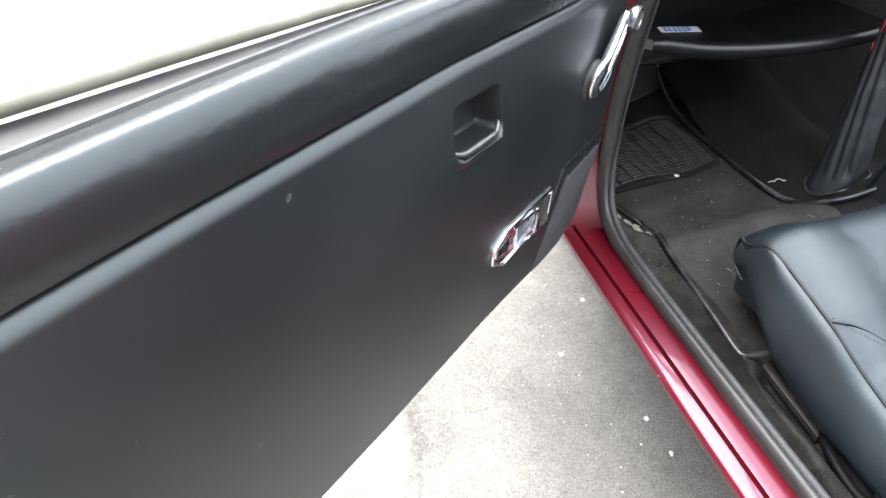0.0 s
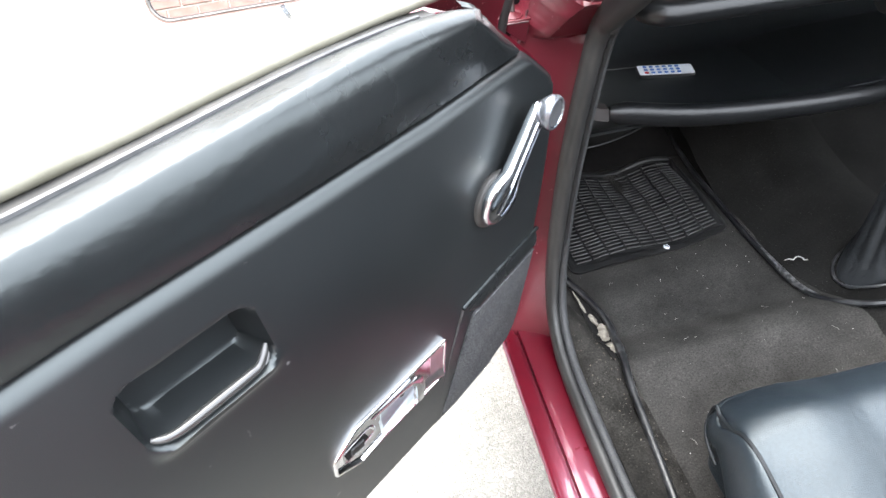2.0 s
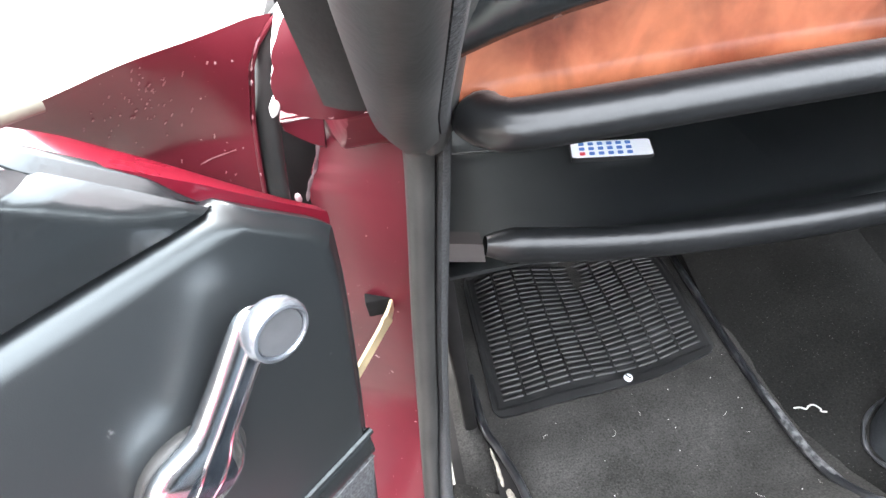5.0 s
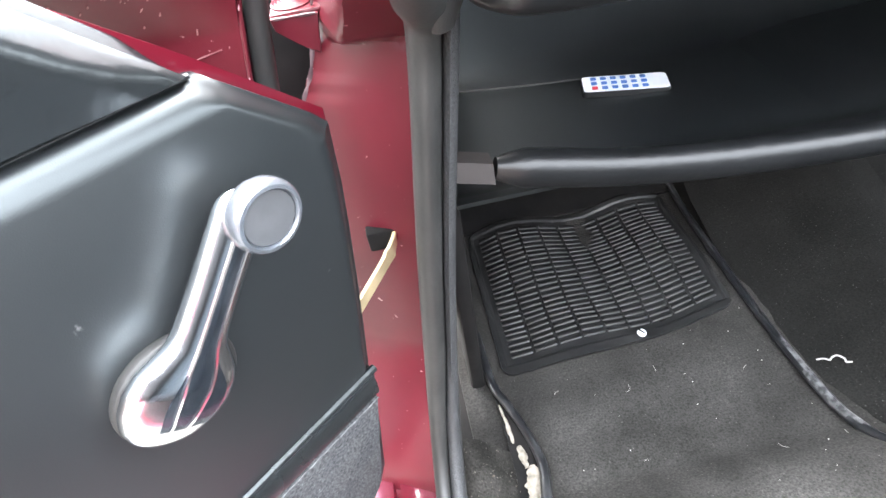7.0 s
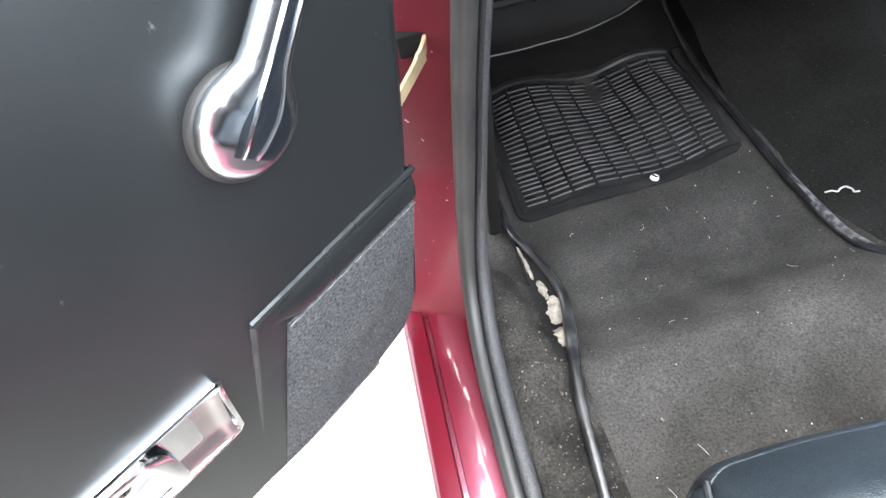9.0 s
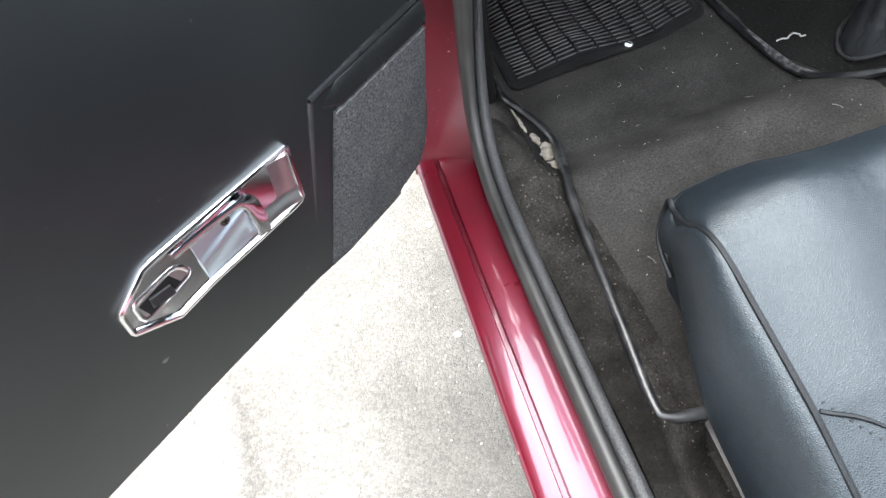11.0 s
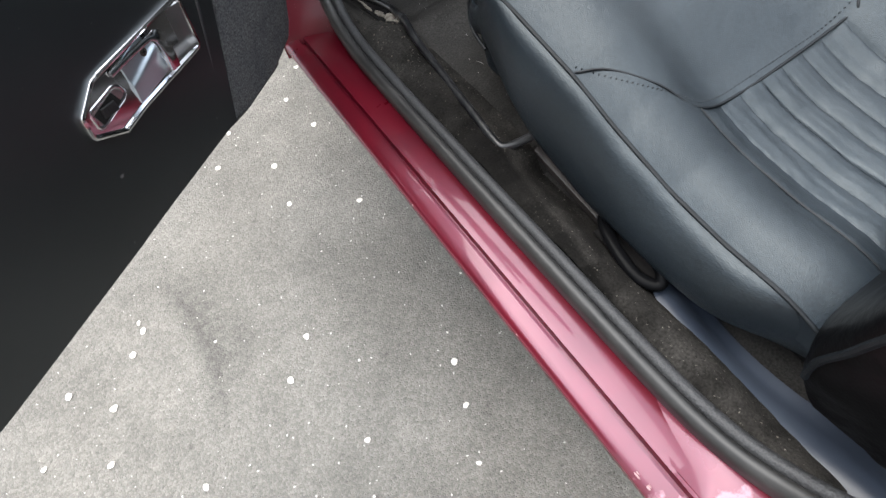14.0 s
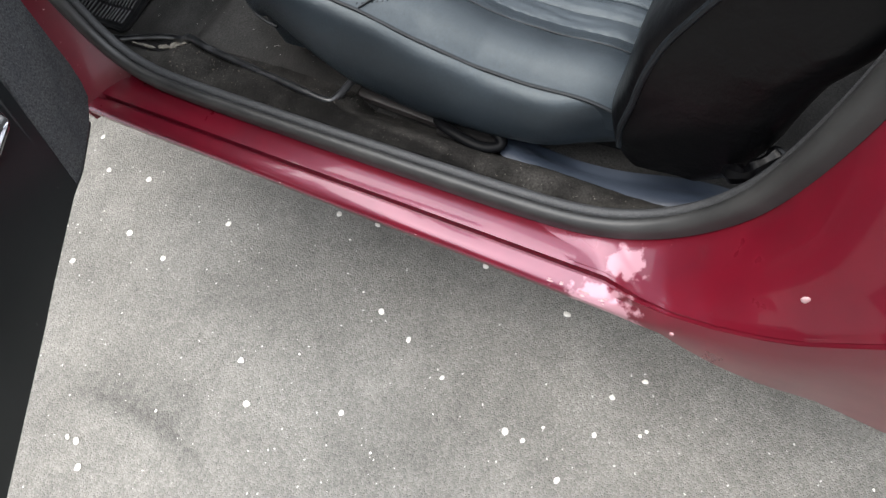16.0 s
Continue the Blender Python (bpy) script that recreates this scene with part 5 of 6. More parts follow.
# the bent handle: a flat band over the cup, turned along the plate's upper side
band = smooth_path([on_latch(0.2765, 0.5360, 0.0150), on_latch(0.2735, 0.5520, 0.0175), on_latch(0.2730, 0.5700, 0.0180), on_latch(0.2745, 0.5770, 0.0178), on_latch(0.2800, 0.5805, 0.0170), on_latch(0.2900, 0.5825, 0.0155), on_latch(0.3120, 0.5848, 0.0125), on_latch(0.3440, 0.5868, 0.0085)], 6)
bm = sweep(band, [(-0.0016, -0.0062), (0.0010, -0.0066), (0.0018, -0.0045), (0.0018, 0.0045), (0.0010, 0.0066), (-0.0016, 0.0062)], (DN.x, DN.y, 0), scale=lambda t: 1.0 - 0.55 * smooth_step(t, 0.50, 0.68))
part("latch_handle", bm, M_CHROME, door, "bent chrome latch handle", 50)
part("handle_slot", plate([(0.300 + x, 0.5905 + 0.08 * x + y) for x, y in ((-0.020, -0.0030), (0.046, -0.0030), (0.050, 0.0), (0.046, 0.0026), (-0.020, 0.0010))], lambda a, b, h: on_latch(a, b, 0.0043 + h), 0.0005), M_DARK, door)
bm = lathe([(0, 0.0), (0.0046, 0.0), (0.0046, 0.0016), (0.0034, 0.0026), (0, 0.0024)], lambda x, y, h: on_latch(0.2965 + x, 0.5745 + y, 0.0070 + h), 16)
part("plate_screw", bm, M_STEEL, door, "small cross-head screw")
for turn in (0.5, 2.07):
    c, d = math.cos(turn), math.sin(turn)
    part("screw_slot", plate([(0.0028 * c - 0.0006 * d, 0.0028 * d + 0.0006 * c), (-0.0028 * c - 0.0006 * d, -0.0028 * d + 0.0006 * c), (-0.0028 * c + 0.0006 * d, -0.0028 * d - 0.0006 * c), (0.0028 * c + 0.0006 * d, 0.0028 * d - 0.0006 * c)],
                             lambda a, b, h: on_latch(0.2965 + a, 0.5745 + b, 0.0096 + h), 0.0003), M_DARK, door)
# lock slide in its own raised and rounded window
LOCK = [(0.3420, 0.5640), (0.3440, 0.5605), (0.3480, 0.5590), (0.3855, 0.5570), (0.3905, 0.5590), (0.3915, 0.5640), (0.3895, 0.5750), (0.3865, 0.5785), (0.3830, 0.5795), (0.3520, 0.5785), (0.3470, 0.5760), (0.3435, 0.5710)]
bm = bmesh.new()
loops = [[bm.verts.new(on_latch(p.x, p.y, h)) for p in inset(LOCK, d)] for d, h in ((-0.0014, 0.0040), (0.0, 0.0058), (0.0010, 0.0060), (0.0022, 0.0050), (0.0034, 0.0044))]
for a, b in zip(loops, loops[1:]):
    for i in range(len(a)):
        bm.faces.new((a[i], a[(i + 1) % len(a)], b[(i + 1) % len(a)], b[i]))
part("lock_rim", bm, M_CHROME, door)
part("lock_bed", plate([tuple(p) for p in inset(LOCK, 0.0032)], lambda a, b, h: on_latch(a, b, 0.0042 + h), 0.0004), M_LATCH, door)
part("lock_slot", plate([(0.3520, 0.5600), (0.3850, 0.5595), (0.3865, 0.5740), (0.3560, 0.5755)], lambda a, b, h: on_latch(a, b, 0.0047 + h), 0.0004), M_DARK, door)
bm = plate([(0.3610, 0.5575), (0.3800, 0.5635), (0.3775, 0.5735), (0.3600, 0.5690)], lambda a, b, h: on_latch(a, b, 0.0050 + h), 0.0045, 0.0014)
slide = part("lock_slide", bm, M_PLASTIC, door, "black ribbed lock slide")
for k in range(5):
    x = 0.3632 + 0.0032 * k
    part("slide_rib", plate([(x, 0.5595 + 0.0009 * k), (x + 0.0012, 0.5598 + 0.0009 * k), (x + 0.0004, 0.5685 + 0.0009 * k), (x - 0.0008, 0.5682 + 0.0009 * k)], lambda a, b, h: on_latch(a, b, 0.0094 + h), 0.0007), M_PLASTIC, slide)

# rolled lower lip of the pull recess
for dw, off, r in ((-0.0300, 0.004, 0.0042), (-0.0395, 0.0030, 0.0036), (-0.046, -0.0005, 0.0042)):
    pts = []
    for k in steps(-1, 1, 14):
        u = 0.4530 + 0.047 * k
        rise = 0.010 * max(0, -k - 0.72) / 0.28 + 0.004 * max(0, k - 0.8) / 0.2
        pts.append(on_door(u, 0.8212 + 0.10 * (u - 0.46) + dw + rise, off - 0.006 * abs(k) ** 6))
    part("pull_lip", sweep(smooth_path(pts, 3), circle_profile(r, 10), (DN.x, DN.y, 0), scale=lambda t: 0.5 + 0.5 * math.sin(math.pi * t) ** 0.4), M_SATIN, door, "satin black rolled lip of the door pull")

# window crank: rose, arm with two bright lines, knob
def on_crank(u, w, h):
    return on_door(u, w + 0.42 * min(h, 0.024), h)


HUB, KNOB = (0.1200, 0.7295), (0.0475, 0.7985)
bm = lathe([(0.0335, 0.0), (0.0335, 0.007), (0.0320, 0.0095), (0.030, 0.0105), (0.029, 0.012), (0, 0.012)], lambda x, y, h: on_crank(0.1175 + x, 0.7285 + y, h), 36)
part("crank_rose", bm, M_RUBBER, door, "dark grey plastic rose behind the crank")
AX = Vector((KNOB[0] + 0.004 - HUB[0], KNOB[1] + 0.001 - HUB[1]))
LEN = AX.length
AX.normalize()
CR = Vector((-AX.y, AX.x))


def arm(d, a, lift=0.0):
    """d metres along the arm from the hub, a round its section."""
    half = lerp(d, [(-0.0305, 0.0015), (-0.029, 0.009), (-0.024, 0.0185), (-0.016, 0.0258), (-0.006, 0.0298), (0.004, 0.0302), (0.014, 0.0272), (0.022, 0.0215), (0.029, 0.0165), (0.036, 0.0150), (0.06, 0.0142), (LEN, 0.0145), (LEN + 0.006, 0.0130), (LEN + 0.0105, 0.008), (LEN + 0.012, 0.001)])
    rise = lerp(d, [(-0.03, 0.015), (0.0, 0.016), (0.03, 0.017), (LEN, 0.019), (LEN + 0.02, 0.019)])
    thick = lerp(d, [(-0.0305, 0.001), (-0.026, 0.006), (-0.012, 0.0105), (0.005, 0.012), (0.03, 0.010), (LEN, 0.008), (LEN + 0.012, 0.001)])
    c, h = math.cos(a), math.sin(a)
    return on_crank(HUB[0] + AX.x * d + CR.x * half * c, HUB[1] + AX.y * d + CR.y * half * c, rise + (thick + lift) * (abs(h) ** 0.75) * (1 if h > 0 else -1))


bm = sheet(arm, sorted(steps(-0.0305, 0.04, 30) + steps(0.045, LEN + 0.012, 26)), steps(0, 2 * math.pi, 28))
bmesh.ops.remove_doubles(bm, verts=bm.verts, dist=1e-5)
bmesh.ops.holes_fill(bm, edges=[e for e in bm.edges if e.is_boundary])
part("window_crank", bm, M_CRANK, door, "tapered chrome window crank arm")
for k in (0.20, -0.44):
    pts = [arm(d, math.pi / 2 + k * (1.0 if d > 0.03 else 0.55 + 0.45 * (d + 0.02) / 0.05), 0.0006) for d in steps(-0.018, LEN - 0.012, 18)]
    part("bright_line", sweep(pts, circle_profile(0.0009, 6), (DN.x, DN.y, 0)), M_CHROME, door)
# over the hub the inlay widens to stand for the chrome's dark reflection
pts = [[arm(d, math.pi / 2 + a, 0.0003) for a in [q * (1 + 1.1 * smooth_step(0.026 - d, 0, 0.03)) for q in steps(-0.42, 0.16, 4)]] for d in steps(-0.018, LEN - 0.012, 18)]
bm = bmesh.new()
grid = [[bm.verts.new(p) for p in row] for row in pts]
for r0, r1 in zip(grid, grid[1:]):
    for i in range(4):
        bm.faces.new((r0[i], r0[i + 1], r1[i + 1], r1[i]))
bmesh.ops.solidify(bm, geom=bm.faces, thickness=0.0008)
part("crank_inlay", bm, M_INLAY, door, "dark glossy inlay between two bright lines")
bm = lathe([(0.0105, 0.016), (0.0120, 0.022), (0.0160, 0.026), (0.0182, 0.030), (0.0188, 0.034), (0.0183, 0.0375), (0.0168, 0.0395), (0.0150, 0.0398), (0.0143, 0.0385), (0.0141, 0.0372), (0, 0.0372)],
           lambda x, y, h: on_crank(KNOB[0] + x, KNOB[1] + y, h), 36)
part("crank_knob", bm, M_KNOB, door, "satin grey crank knob")
bm = lathe([(0.0139, 0.0373), (0.0137, 0.0380), (0, 0.0383)], lambda x, y, h: on_crank(KNOB[0] + x, KNOB[1] + y, h), 30)
part("knob_face", bm, M_KNOBFACE, door, "grey matt knob face")

# door mirror
MC = on_door(0.245, 1.005, -0.15)
MN = Vector((0.011, -0.982, 0.19)).normalized()
MX = MN.cross(Vector((0, 0, 1))).normalized() * -1
MY = MN.cross(MX).normalized()
if MY.z < 0:
    MY = -MY


def on_mirror(a, b, h):
    return MC + MX * a + MY * b + MN * h


def rounded(w, h, r, n=6):
    out = []
    for cx, cy, a0 in ((w - r, h - r, 0), (-w + r, h - r, 90), (-w + r, -h + r, 180), (w - r, -h + r, 270)):
        out += [(cx + r * math.cos(radians(a0 + 90 * i / n)), cy + r * math.sin(radians(a0 + 90 * i / n))) for i in range(n + 1)]
    return out


part("mirror_shell", plate(rounded(0.068, 0.048, 0.015), lambda a, b, h: on_mirror(a, b, -h), 0.022, 0.008, 3), M_CHROME, door, "chromed rectangular door mirror")
part("mirror_glass", plate(rounded(0.063, 0.043, 0.012), lambda a, b, h: on_mirror(a, b, h + 0.001), 0.002), M_MIRROR, door)
bez = [on_mirror(a, b, 0.002) for a, b in rounded(0.0655, 0.0455, 0.0135)]
part("mirror_bezel", sweep(bez + bez[:1], circle_profile(0.0011, 6), (MN.x, MN.y, MN.z)), M_STEEL, door, "thin grey bezel round the mirror glass")
part("mirror_stalk", tube([on_door(0.206, 0.965, -0.155), on_door(0.205, 0.945, -0.152), on_door(0.203, 0.925, -0.135), on_door(0.203, 0.90, -0.10)], 0.006, 8, 5), M_CHROME, door)

# ---- front passenger seat ----


def welt_z(y):
    return lerp(y, [(-0.08, 0.445), (0.0, 0.443), (0.09, 0.443), (0.16, 0.452), (0.24, 0.474), (0.31, 0.499), (0.41, 0.522), (0.475, 0.532), (0.52, 0.532)])


SX0, SX1, SY1, SR = 0.640, 1.060, 0.511, 0.030


def nose(x):
    """Front edge of the cushion, round at its corners."""
    e = min(x - SX0, SX1 - x)
    return SY1 - SR + math.sqrt(max(0.0, SR * SR - max(0.0, SR - e) ** 2))


def cushion_top(x, y):
    e = min(x - SX0, SX1 - x)
    z = welt_z(y) + 0.012 * math.sin(min(1, e / 0.15) * math.pi) ** 2
    dish = smooth_step(e, 0.03, 0.13) * smooth_step(y, 0.40, 0.17)
    z -= 0.030 * dish
    z -= 0.034 * max(0.0, (0.035 - y) / 0.095) ** 1.8
    d = nose(x) - y
    if d < 0.085:
        z -= 0.044 * ((0.085 - d) / 0.085) ** 2.2 * smooth_step(y, 0.42, 0.49)
    return z


def pleat(x, y):
    e = min(x - SX0, SX1 - x)
    inside = smooth_step(e, 0.078, 0.100) * smooth_step(0.215 - y, 0, 0.012)
    w = abs(math.sin((x - SX0) / 0.031 * math.pi)) ** 0.30
    wrinkle = 0.0011 * noise.noise((x * 18, y * 26, 8)) + 0.0008 * noise.noise((x * 60, y * 45, 4))
    pucker = 0.0005 * (1 - w) * math.sin(y * 300 + 9 * math.sin(x * 70)) + 0.0007 * noise.noise((x * 120, y * 22, 6))
    return inside * (0.0052 * w - 0.0035 + pucker) + wrinkle * (0.3 + 0.45 * inside)


def cushion(x, v):
    y = -0.06 + (nose(x) + 0.06) * v
    return (x, y, cushion_top(x, y) + pleat(x, y))


bend = [SX0 + SR * (1 - math.cos(a)) for a in steps(0, math.pi / 2, 10)]
xs = sorted(bend + steps(SX0 + SR, SX1 - SR, 300)[1:-1] + [SX0 + SX1 - x for x in bend])
bm = sheet(cushion, xs, steps(0, 1, 120), back=lambda x, v: (x, -0.06 + (nose(x) + 0.06) * v * 0.97, 0.40))
seat = part("seat", bm, M_SEAT, body, "black leather front seat with pleated centre panel")

# the cushion's edge seen from above: left side, front, right side
RIM = [(SX0, y, -1.0, 0.0) for y in steps(-0.06, SY1 - SR, 46)]
RIM += [(SX0 + SR - SR * math.cos(a), SY1 - SR + SR * math.sin(a), -math.cos(a), math.sin(a)) for a in steps(0, math.pi / 2, 10)[1:]]
RIM += [(x, SY1, 0.0, 1.0) for x in steps(SX0 + SR, SX1 - SR, 12)[1:]]
RIM += [(SX1 - SR + SR * math.sin(a), SY1 - SR + SR * math.cos(a), math.sin(a), math.cos(a)) for a in steps(0, math.pi / 2, 8)[1:]]
RIM += [(SX1, y, 1.0, 0.0) for y in steps(SY1 - SR, -0.06, 14)[1:]]


def skirt_point(i, k):
    """The padded side under the piping, k from the piping down."""
    x, y, nx, ny = RIM[int(i)]
    top = cushion_top(x, y) - 0.001
    low = min(top - 0.040, lerp(y, [(-0.06, 0.375), (0.04, 0.362), (0.12, 0.345), (0.25, 0.342), (0.342, 0.369), (0.416, 0.425), (0.466, 0.455), (0.52, 0.462)]))
    if k > 1:
        return (x - nx * 0.05 * (k - 1), y - ny * 0.05 * (k - 1), low + 0.004 * (k - 1))
    swell = math.sqrt(max(0.0, 1 - (1 - k / 0.66) ** 2)) if k < 0.66 else math.cos((k - 0.66) / 0.34 * 1.25)
    b = (0.031 * swell + 0.002 * k) * (1 - 0.75 * smooth_step(y, 0.36, 0.50)) * smooth_step(y, -0.05, 0.08) - 0.012 * (1 - smooth_step(y, -0.04, 0.05))
    z = top + (low - top) * k + 0.002 * noise.noise((y * 20, k * 4, 2))
    return (x + nx * b, y + ny * b, z)


bm = sheet(skirt_point, list(range(len(RIM))), [0.0, 0.006, 0.02, 0.045, 0.08, 0.12, 0.17] + steps(0.22, 1, 18) + [1.3, 2.0])
part("side_panel", bm, M_SEAT, seat, "smooth leather cushion side")
turn = [(x, y, cushion_top(x, y) - 0.0010) for x, y, nx, ny in RIM[:46]]
turn += [(0.6415, 0.4920, cushion_top(0.645, 0.492) + 0.001), (0.6440, 0.5030, 0.4960), (0.6450, 0.5070, 0.4830), (0.6420, 0.5050, 0.4690), (0.6365, 0.4970, 0.4580), (0.6330, 0.4830, 0.4490), (0.6320, 0.4600, 0.4400)]
part("piping", sweep(smooth_path(turn, 3), circle_profile(0.0026, 8), (0.5, 0.3, 0.8)), M_SEATWELT, seat, "black piping round the cushion side")
turn = [(x, y, cushion_top(x, y) + 0.0012) for x, y, nx, ny in RIM[-16:]]
part("piping", sweep(turn, circle_profile(0.0030, 8), (0, 0, 1)), M_SEATWELT, seat)
seam = [(SX0 + 0.003, 0.308), (0.672, 0.290), (0.705, 0.250), (0.733, 0.214), (0.80, 0.212), (0.95, 0.212), (0.968, 0.214), (1.0, 0.26), (1.055, 0.31)]
bm = tube([(x, y, cushion_top(x, y) - 0.0003) for x, y in seam], 0.0017, 6, 8)
part("seam", bm, M_SEATWELT, seat, "stitched seam across the cushion")
part("seam", tube([(0.733, y, cushion_top(0.733, y) - 0.0006) for y in steps(0.214, -0.05, 8)], 0.0014, 6, 4), M_SEATWELT, seat)


rows = bmesh.new()
for k in range(40):
    x = 0.737 + 0.226 * k / 39
    box(x - 0.0014, x + 0.0014, 0.2197, 0.2207, cushion_top(x, 0.22) - 0.001, cushion_top(x, 0.22) + 0.0006, 0.0, bm=rows)
for k in range(26):
    t = k / 25
    x, y = 0.648 + 0.087 * t, 0.312 - 0.090 * t - 0.012 * math.sin(math.pi * t)
    box(x - 0.0010, x + 0.0010, y - 0.0006, y + 0.0006, cushion_top(x, y) - 0.001, cushion_top(x, y) + 0.0005, 0.0, bm=rows)
part("stitching", rows, M_SEATWELT, seat)


# backrest: bulging side, piped front edge
def back_section(k):
    """Front line of the backrest, rising and leaning back."""
    return Vector((0, lerp(k, [(0, -0.018), (0.06, -0.008), (0.2, -0.026), (1, -0.27)]), lerp(k, [(0, 0.392), (0.06, 0.438), (0.2, 0.56), (1, 1.02)])))


def backrest(a, k):
    c = back_section(k)
    depth = lerp(k, [(0, 0.120), (0.03, 0.150), (0.1, 0.165), (0.5, 0.16), (0.95, 0.12), (1, 0.06)])
    bulge = 0.016 * math.sin(min(1, k * 3) * math.pi / 2)
    x0, x1 = 0.606 - bulge * 0.4, 1.094 + bulge * 0.4
    cx, w = (x0 + x1) / 2, (x1 - x0) / 2
    ca, sa = math.cos(a), math.sin(a)
    px = cx + w * (abs(ca) ** 0.16) * (1 if ca > 0 else -1)
    py = c.y - depth / 2 + depth / 2 * (abs(sa) ** 0.35) * (1 if sa > 0 else -1)
    crumple = (0.007 * noise.noise((px * 7, py * 14, c.z * 9)) + 0.005 * noise.noise((px * 3, (py * 0.8 + c.z * 0.6) * 34, 4.0))) * (1 - smooth_step(k, 0.25, 0.6))
    lift = 0.034 * smooth_step(py, c.y - 0.045, c.y) * (1 - smooth_step(k, 0, 0.10))
    return (px + crumple * 0.8, py, c.z + lift + crumple * 0.3)


bm = sheet(backrest, steps(0, 2 * math.pi, 96), steps(0, 1, 44))
bmesh.ops.remove_doubles(bm, verts=bm.verts, dist=1e-5)
bmesh.ops.holes_fill(bm, edges=[e for e in bm.edges if e.is_boundary])
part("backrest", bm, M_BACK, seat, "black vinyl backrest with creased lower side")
bm = tube([Vector(backrest(radians(157), k)) + Vector((-0.001, 0.001, 0)) for k in steps(0.02, 0.95, 18)], 0.0036, 8, 4)
part("backrest_piping", bm, M_SEATWELT, seat)
bm = tube([(0.600, -0.142, 0.440), (0.590, -0.158, 0.455), (0.598, -0.170, 0.470), (0.61, -0.18, 0.475)], 0.010, 8, 5, scale=lambda t: 0.7 + 0.4 * math.sin(t * 9) ** 2)
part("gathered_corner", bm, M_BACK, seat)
bm = box(0.602, 0.616, -0.158, -0.146, 0.420, 0.427, 0.002)
part("pale_clip", bm, M_THREAD, seat)

# runner and bracket under the seat
bm = sweep([(0.633, 0.358, 0.3420), (0.626, 0.222, 0.3390)], [(-0.008, -0.006), (0.008, -0.006), (0.008, 0.004), (0.003, 0.006), (-0.003, 0.006), (-0.008, 0.004)], (1, 0, 0))
part("seat_runner", bm, M_TAB, seat, "dull grey seat runner")
# glossy black shroud of the runner: an open loop that curls up beside the cushion
loop = [(0.634, 0.225, 0.340), (0.617, 0.214, 0.352), (0.604, 0.186, 0.356), (0.597, 0.155, 0.356), (0.597, 0.132, 0.355), (0.606, 0.116, 0.356), (0.616, 0.122, 0.362), (0.624, 0.148, 0.366), (0.634, 0.176, 0.362), (0.642, 0.196, 0.350)]
part("runner_shroud", sweep(smooth_path(loop, 6), circle_profile(0.0078, 12, 0.75, 1.0), (0, 0, 1)), M_GLOSSBLACK, seat, "black plastic loop")
# dark block for the shade inside the loop
part("shroud_shade", box(0.602, 0.645, 0.118, 0.215, 0.338, 0.346, 0.004), M_DARK, seat)
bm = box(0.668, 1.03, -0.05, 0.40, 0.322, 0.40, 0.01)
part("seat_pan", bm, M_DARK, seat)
far_seat = copy_thing(seat, Matrix.Translation((0.66, 0, 0)))

# blue-grey plastic sheet beside the seat
def loose_sheet(u, v):
    y = 0.190 - 0.365 * u
    x = 0.588 - 0.012 * smooth_step(u, 0.45, 0.75) * (1 - v) + 0.050 * v - 0.008 * math.sin(u * math.pi) * (1 - v) + 0.004 * math.sin(u * 9) + 0.030 * (1 - smooth_step(u, 0, 0.42)) ** 1.3 * (1 - v)
    z = 0.343 + 0.010 * math.sin(math.pi * min(1, v * 1.3)) * smooth_step(u, 0.1, 0.4) - 0.010 * v + 0.004 * math.sin(u * 7 + v * 2) + 0.016 * smooth_step(u, 0.6, 1) - 0.006 * (1 - smooth_step(u, 0, 0.2))
    return (x, y, z)


bm = sheet(loose_sheet, steps(0, 1, 36), steps(0, 1, 12), back=lambda u, v: Vector(loose_sheet(u, v)) - Vector((0, 0, 0.0015)))
solo("plastic_sheet", bm, M_BLUESHEET, "blue-grey plastic sheet lying beside the seat", "sheet", base=(0.63, 0.0, 0.355))

# ---- gear lever gaiter on the tunnel ----
def gaiter(a, k):
    kk = k + 0.035 * math.sin(a * 2 + 0.8) * (1 - k)
    r = lerp(kk, [(-0.1, 0.050), (0, 0.050), (0.03, 0.051), (0.07, 0.049), (0.12, 0.0465), (0.18, 0.044), (0.26, 0.041), (0.45, 0.038), (0.7, 0.035), (1, 0.034)])
    for crease_a, depth, width in ((3.2, 0.12, 0.22), (3.75, 0.16, 0.13), (4.25, 0.24, 0.14), (4.9, 0.12, 0.22), (2.4, 0.14, 0.30), (5.6, 0.08, 0.3)):
        d = (a + 1.1 * k - crease_a + math.pi) % (2 * math.pi) - math.pi
        r *= 1 - depth * math.exp(-(d / width) ** 2) * (1 - 0.7 * k) * smooth_step(k, 0.02, 0.15)
    r *= 1 + 0.05 * noise.noise((math.cos(a) * 2.2, math.sin(a) * 2.2 + k, k * 5))
    cx, cy = 1.114 + 0.03 * k, 0.742 + 0.050 * k
    px = cx + r * math.cos(a)
    return (px, cy + r * 0.95 * math.sin(a), (0.303 + 0.50 * (min(px, 1.25) - 1.005)) * (1 - k) + 0.78 * k - 0.004 + 0.02 * (1 - k) * smooth_step(-math.sin(a), 0, 1))


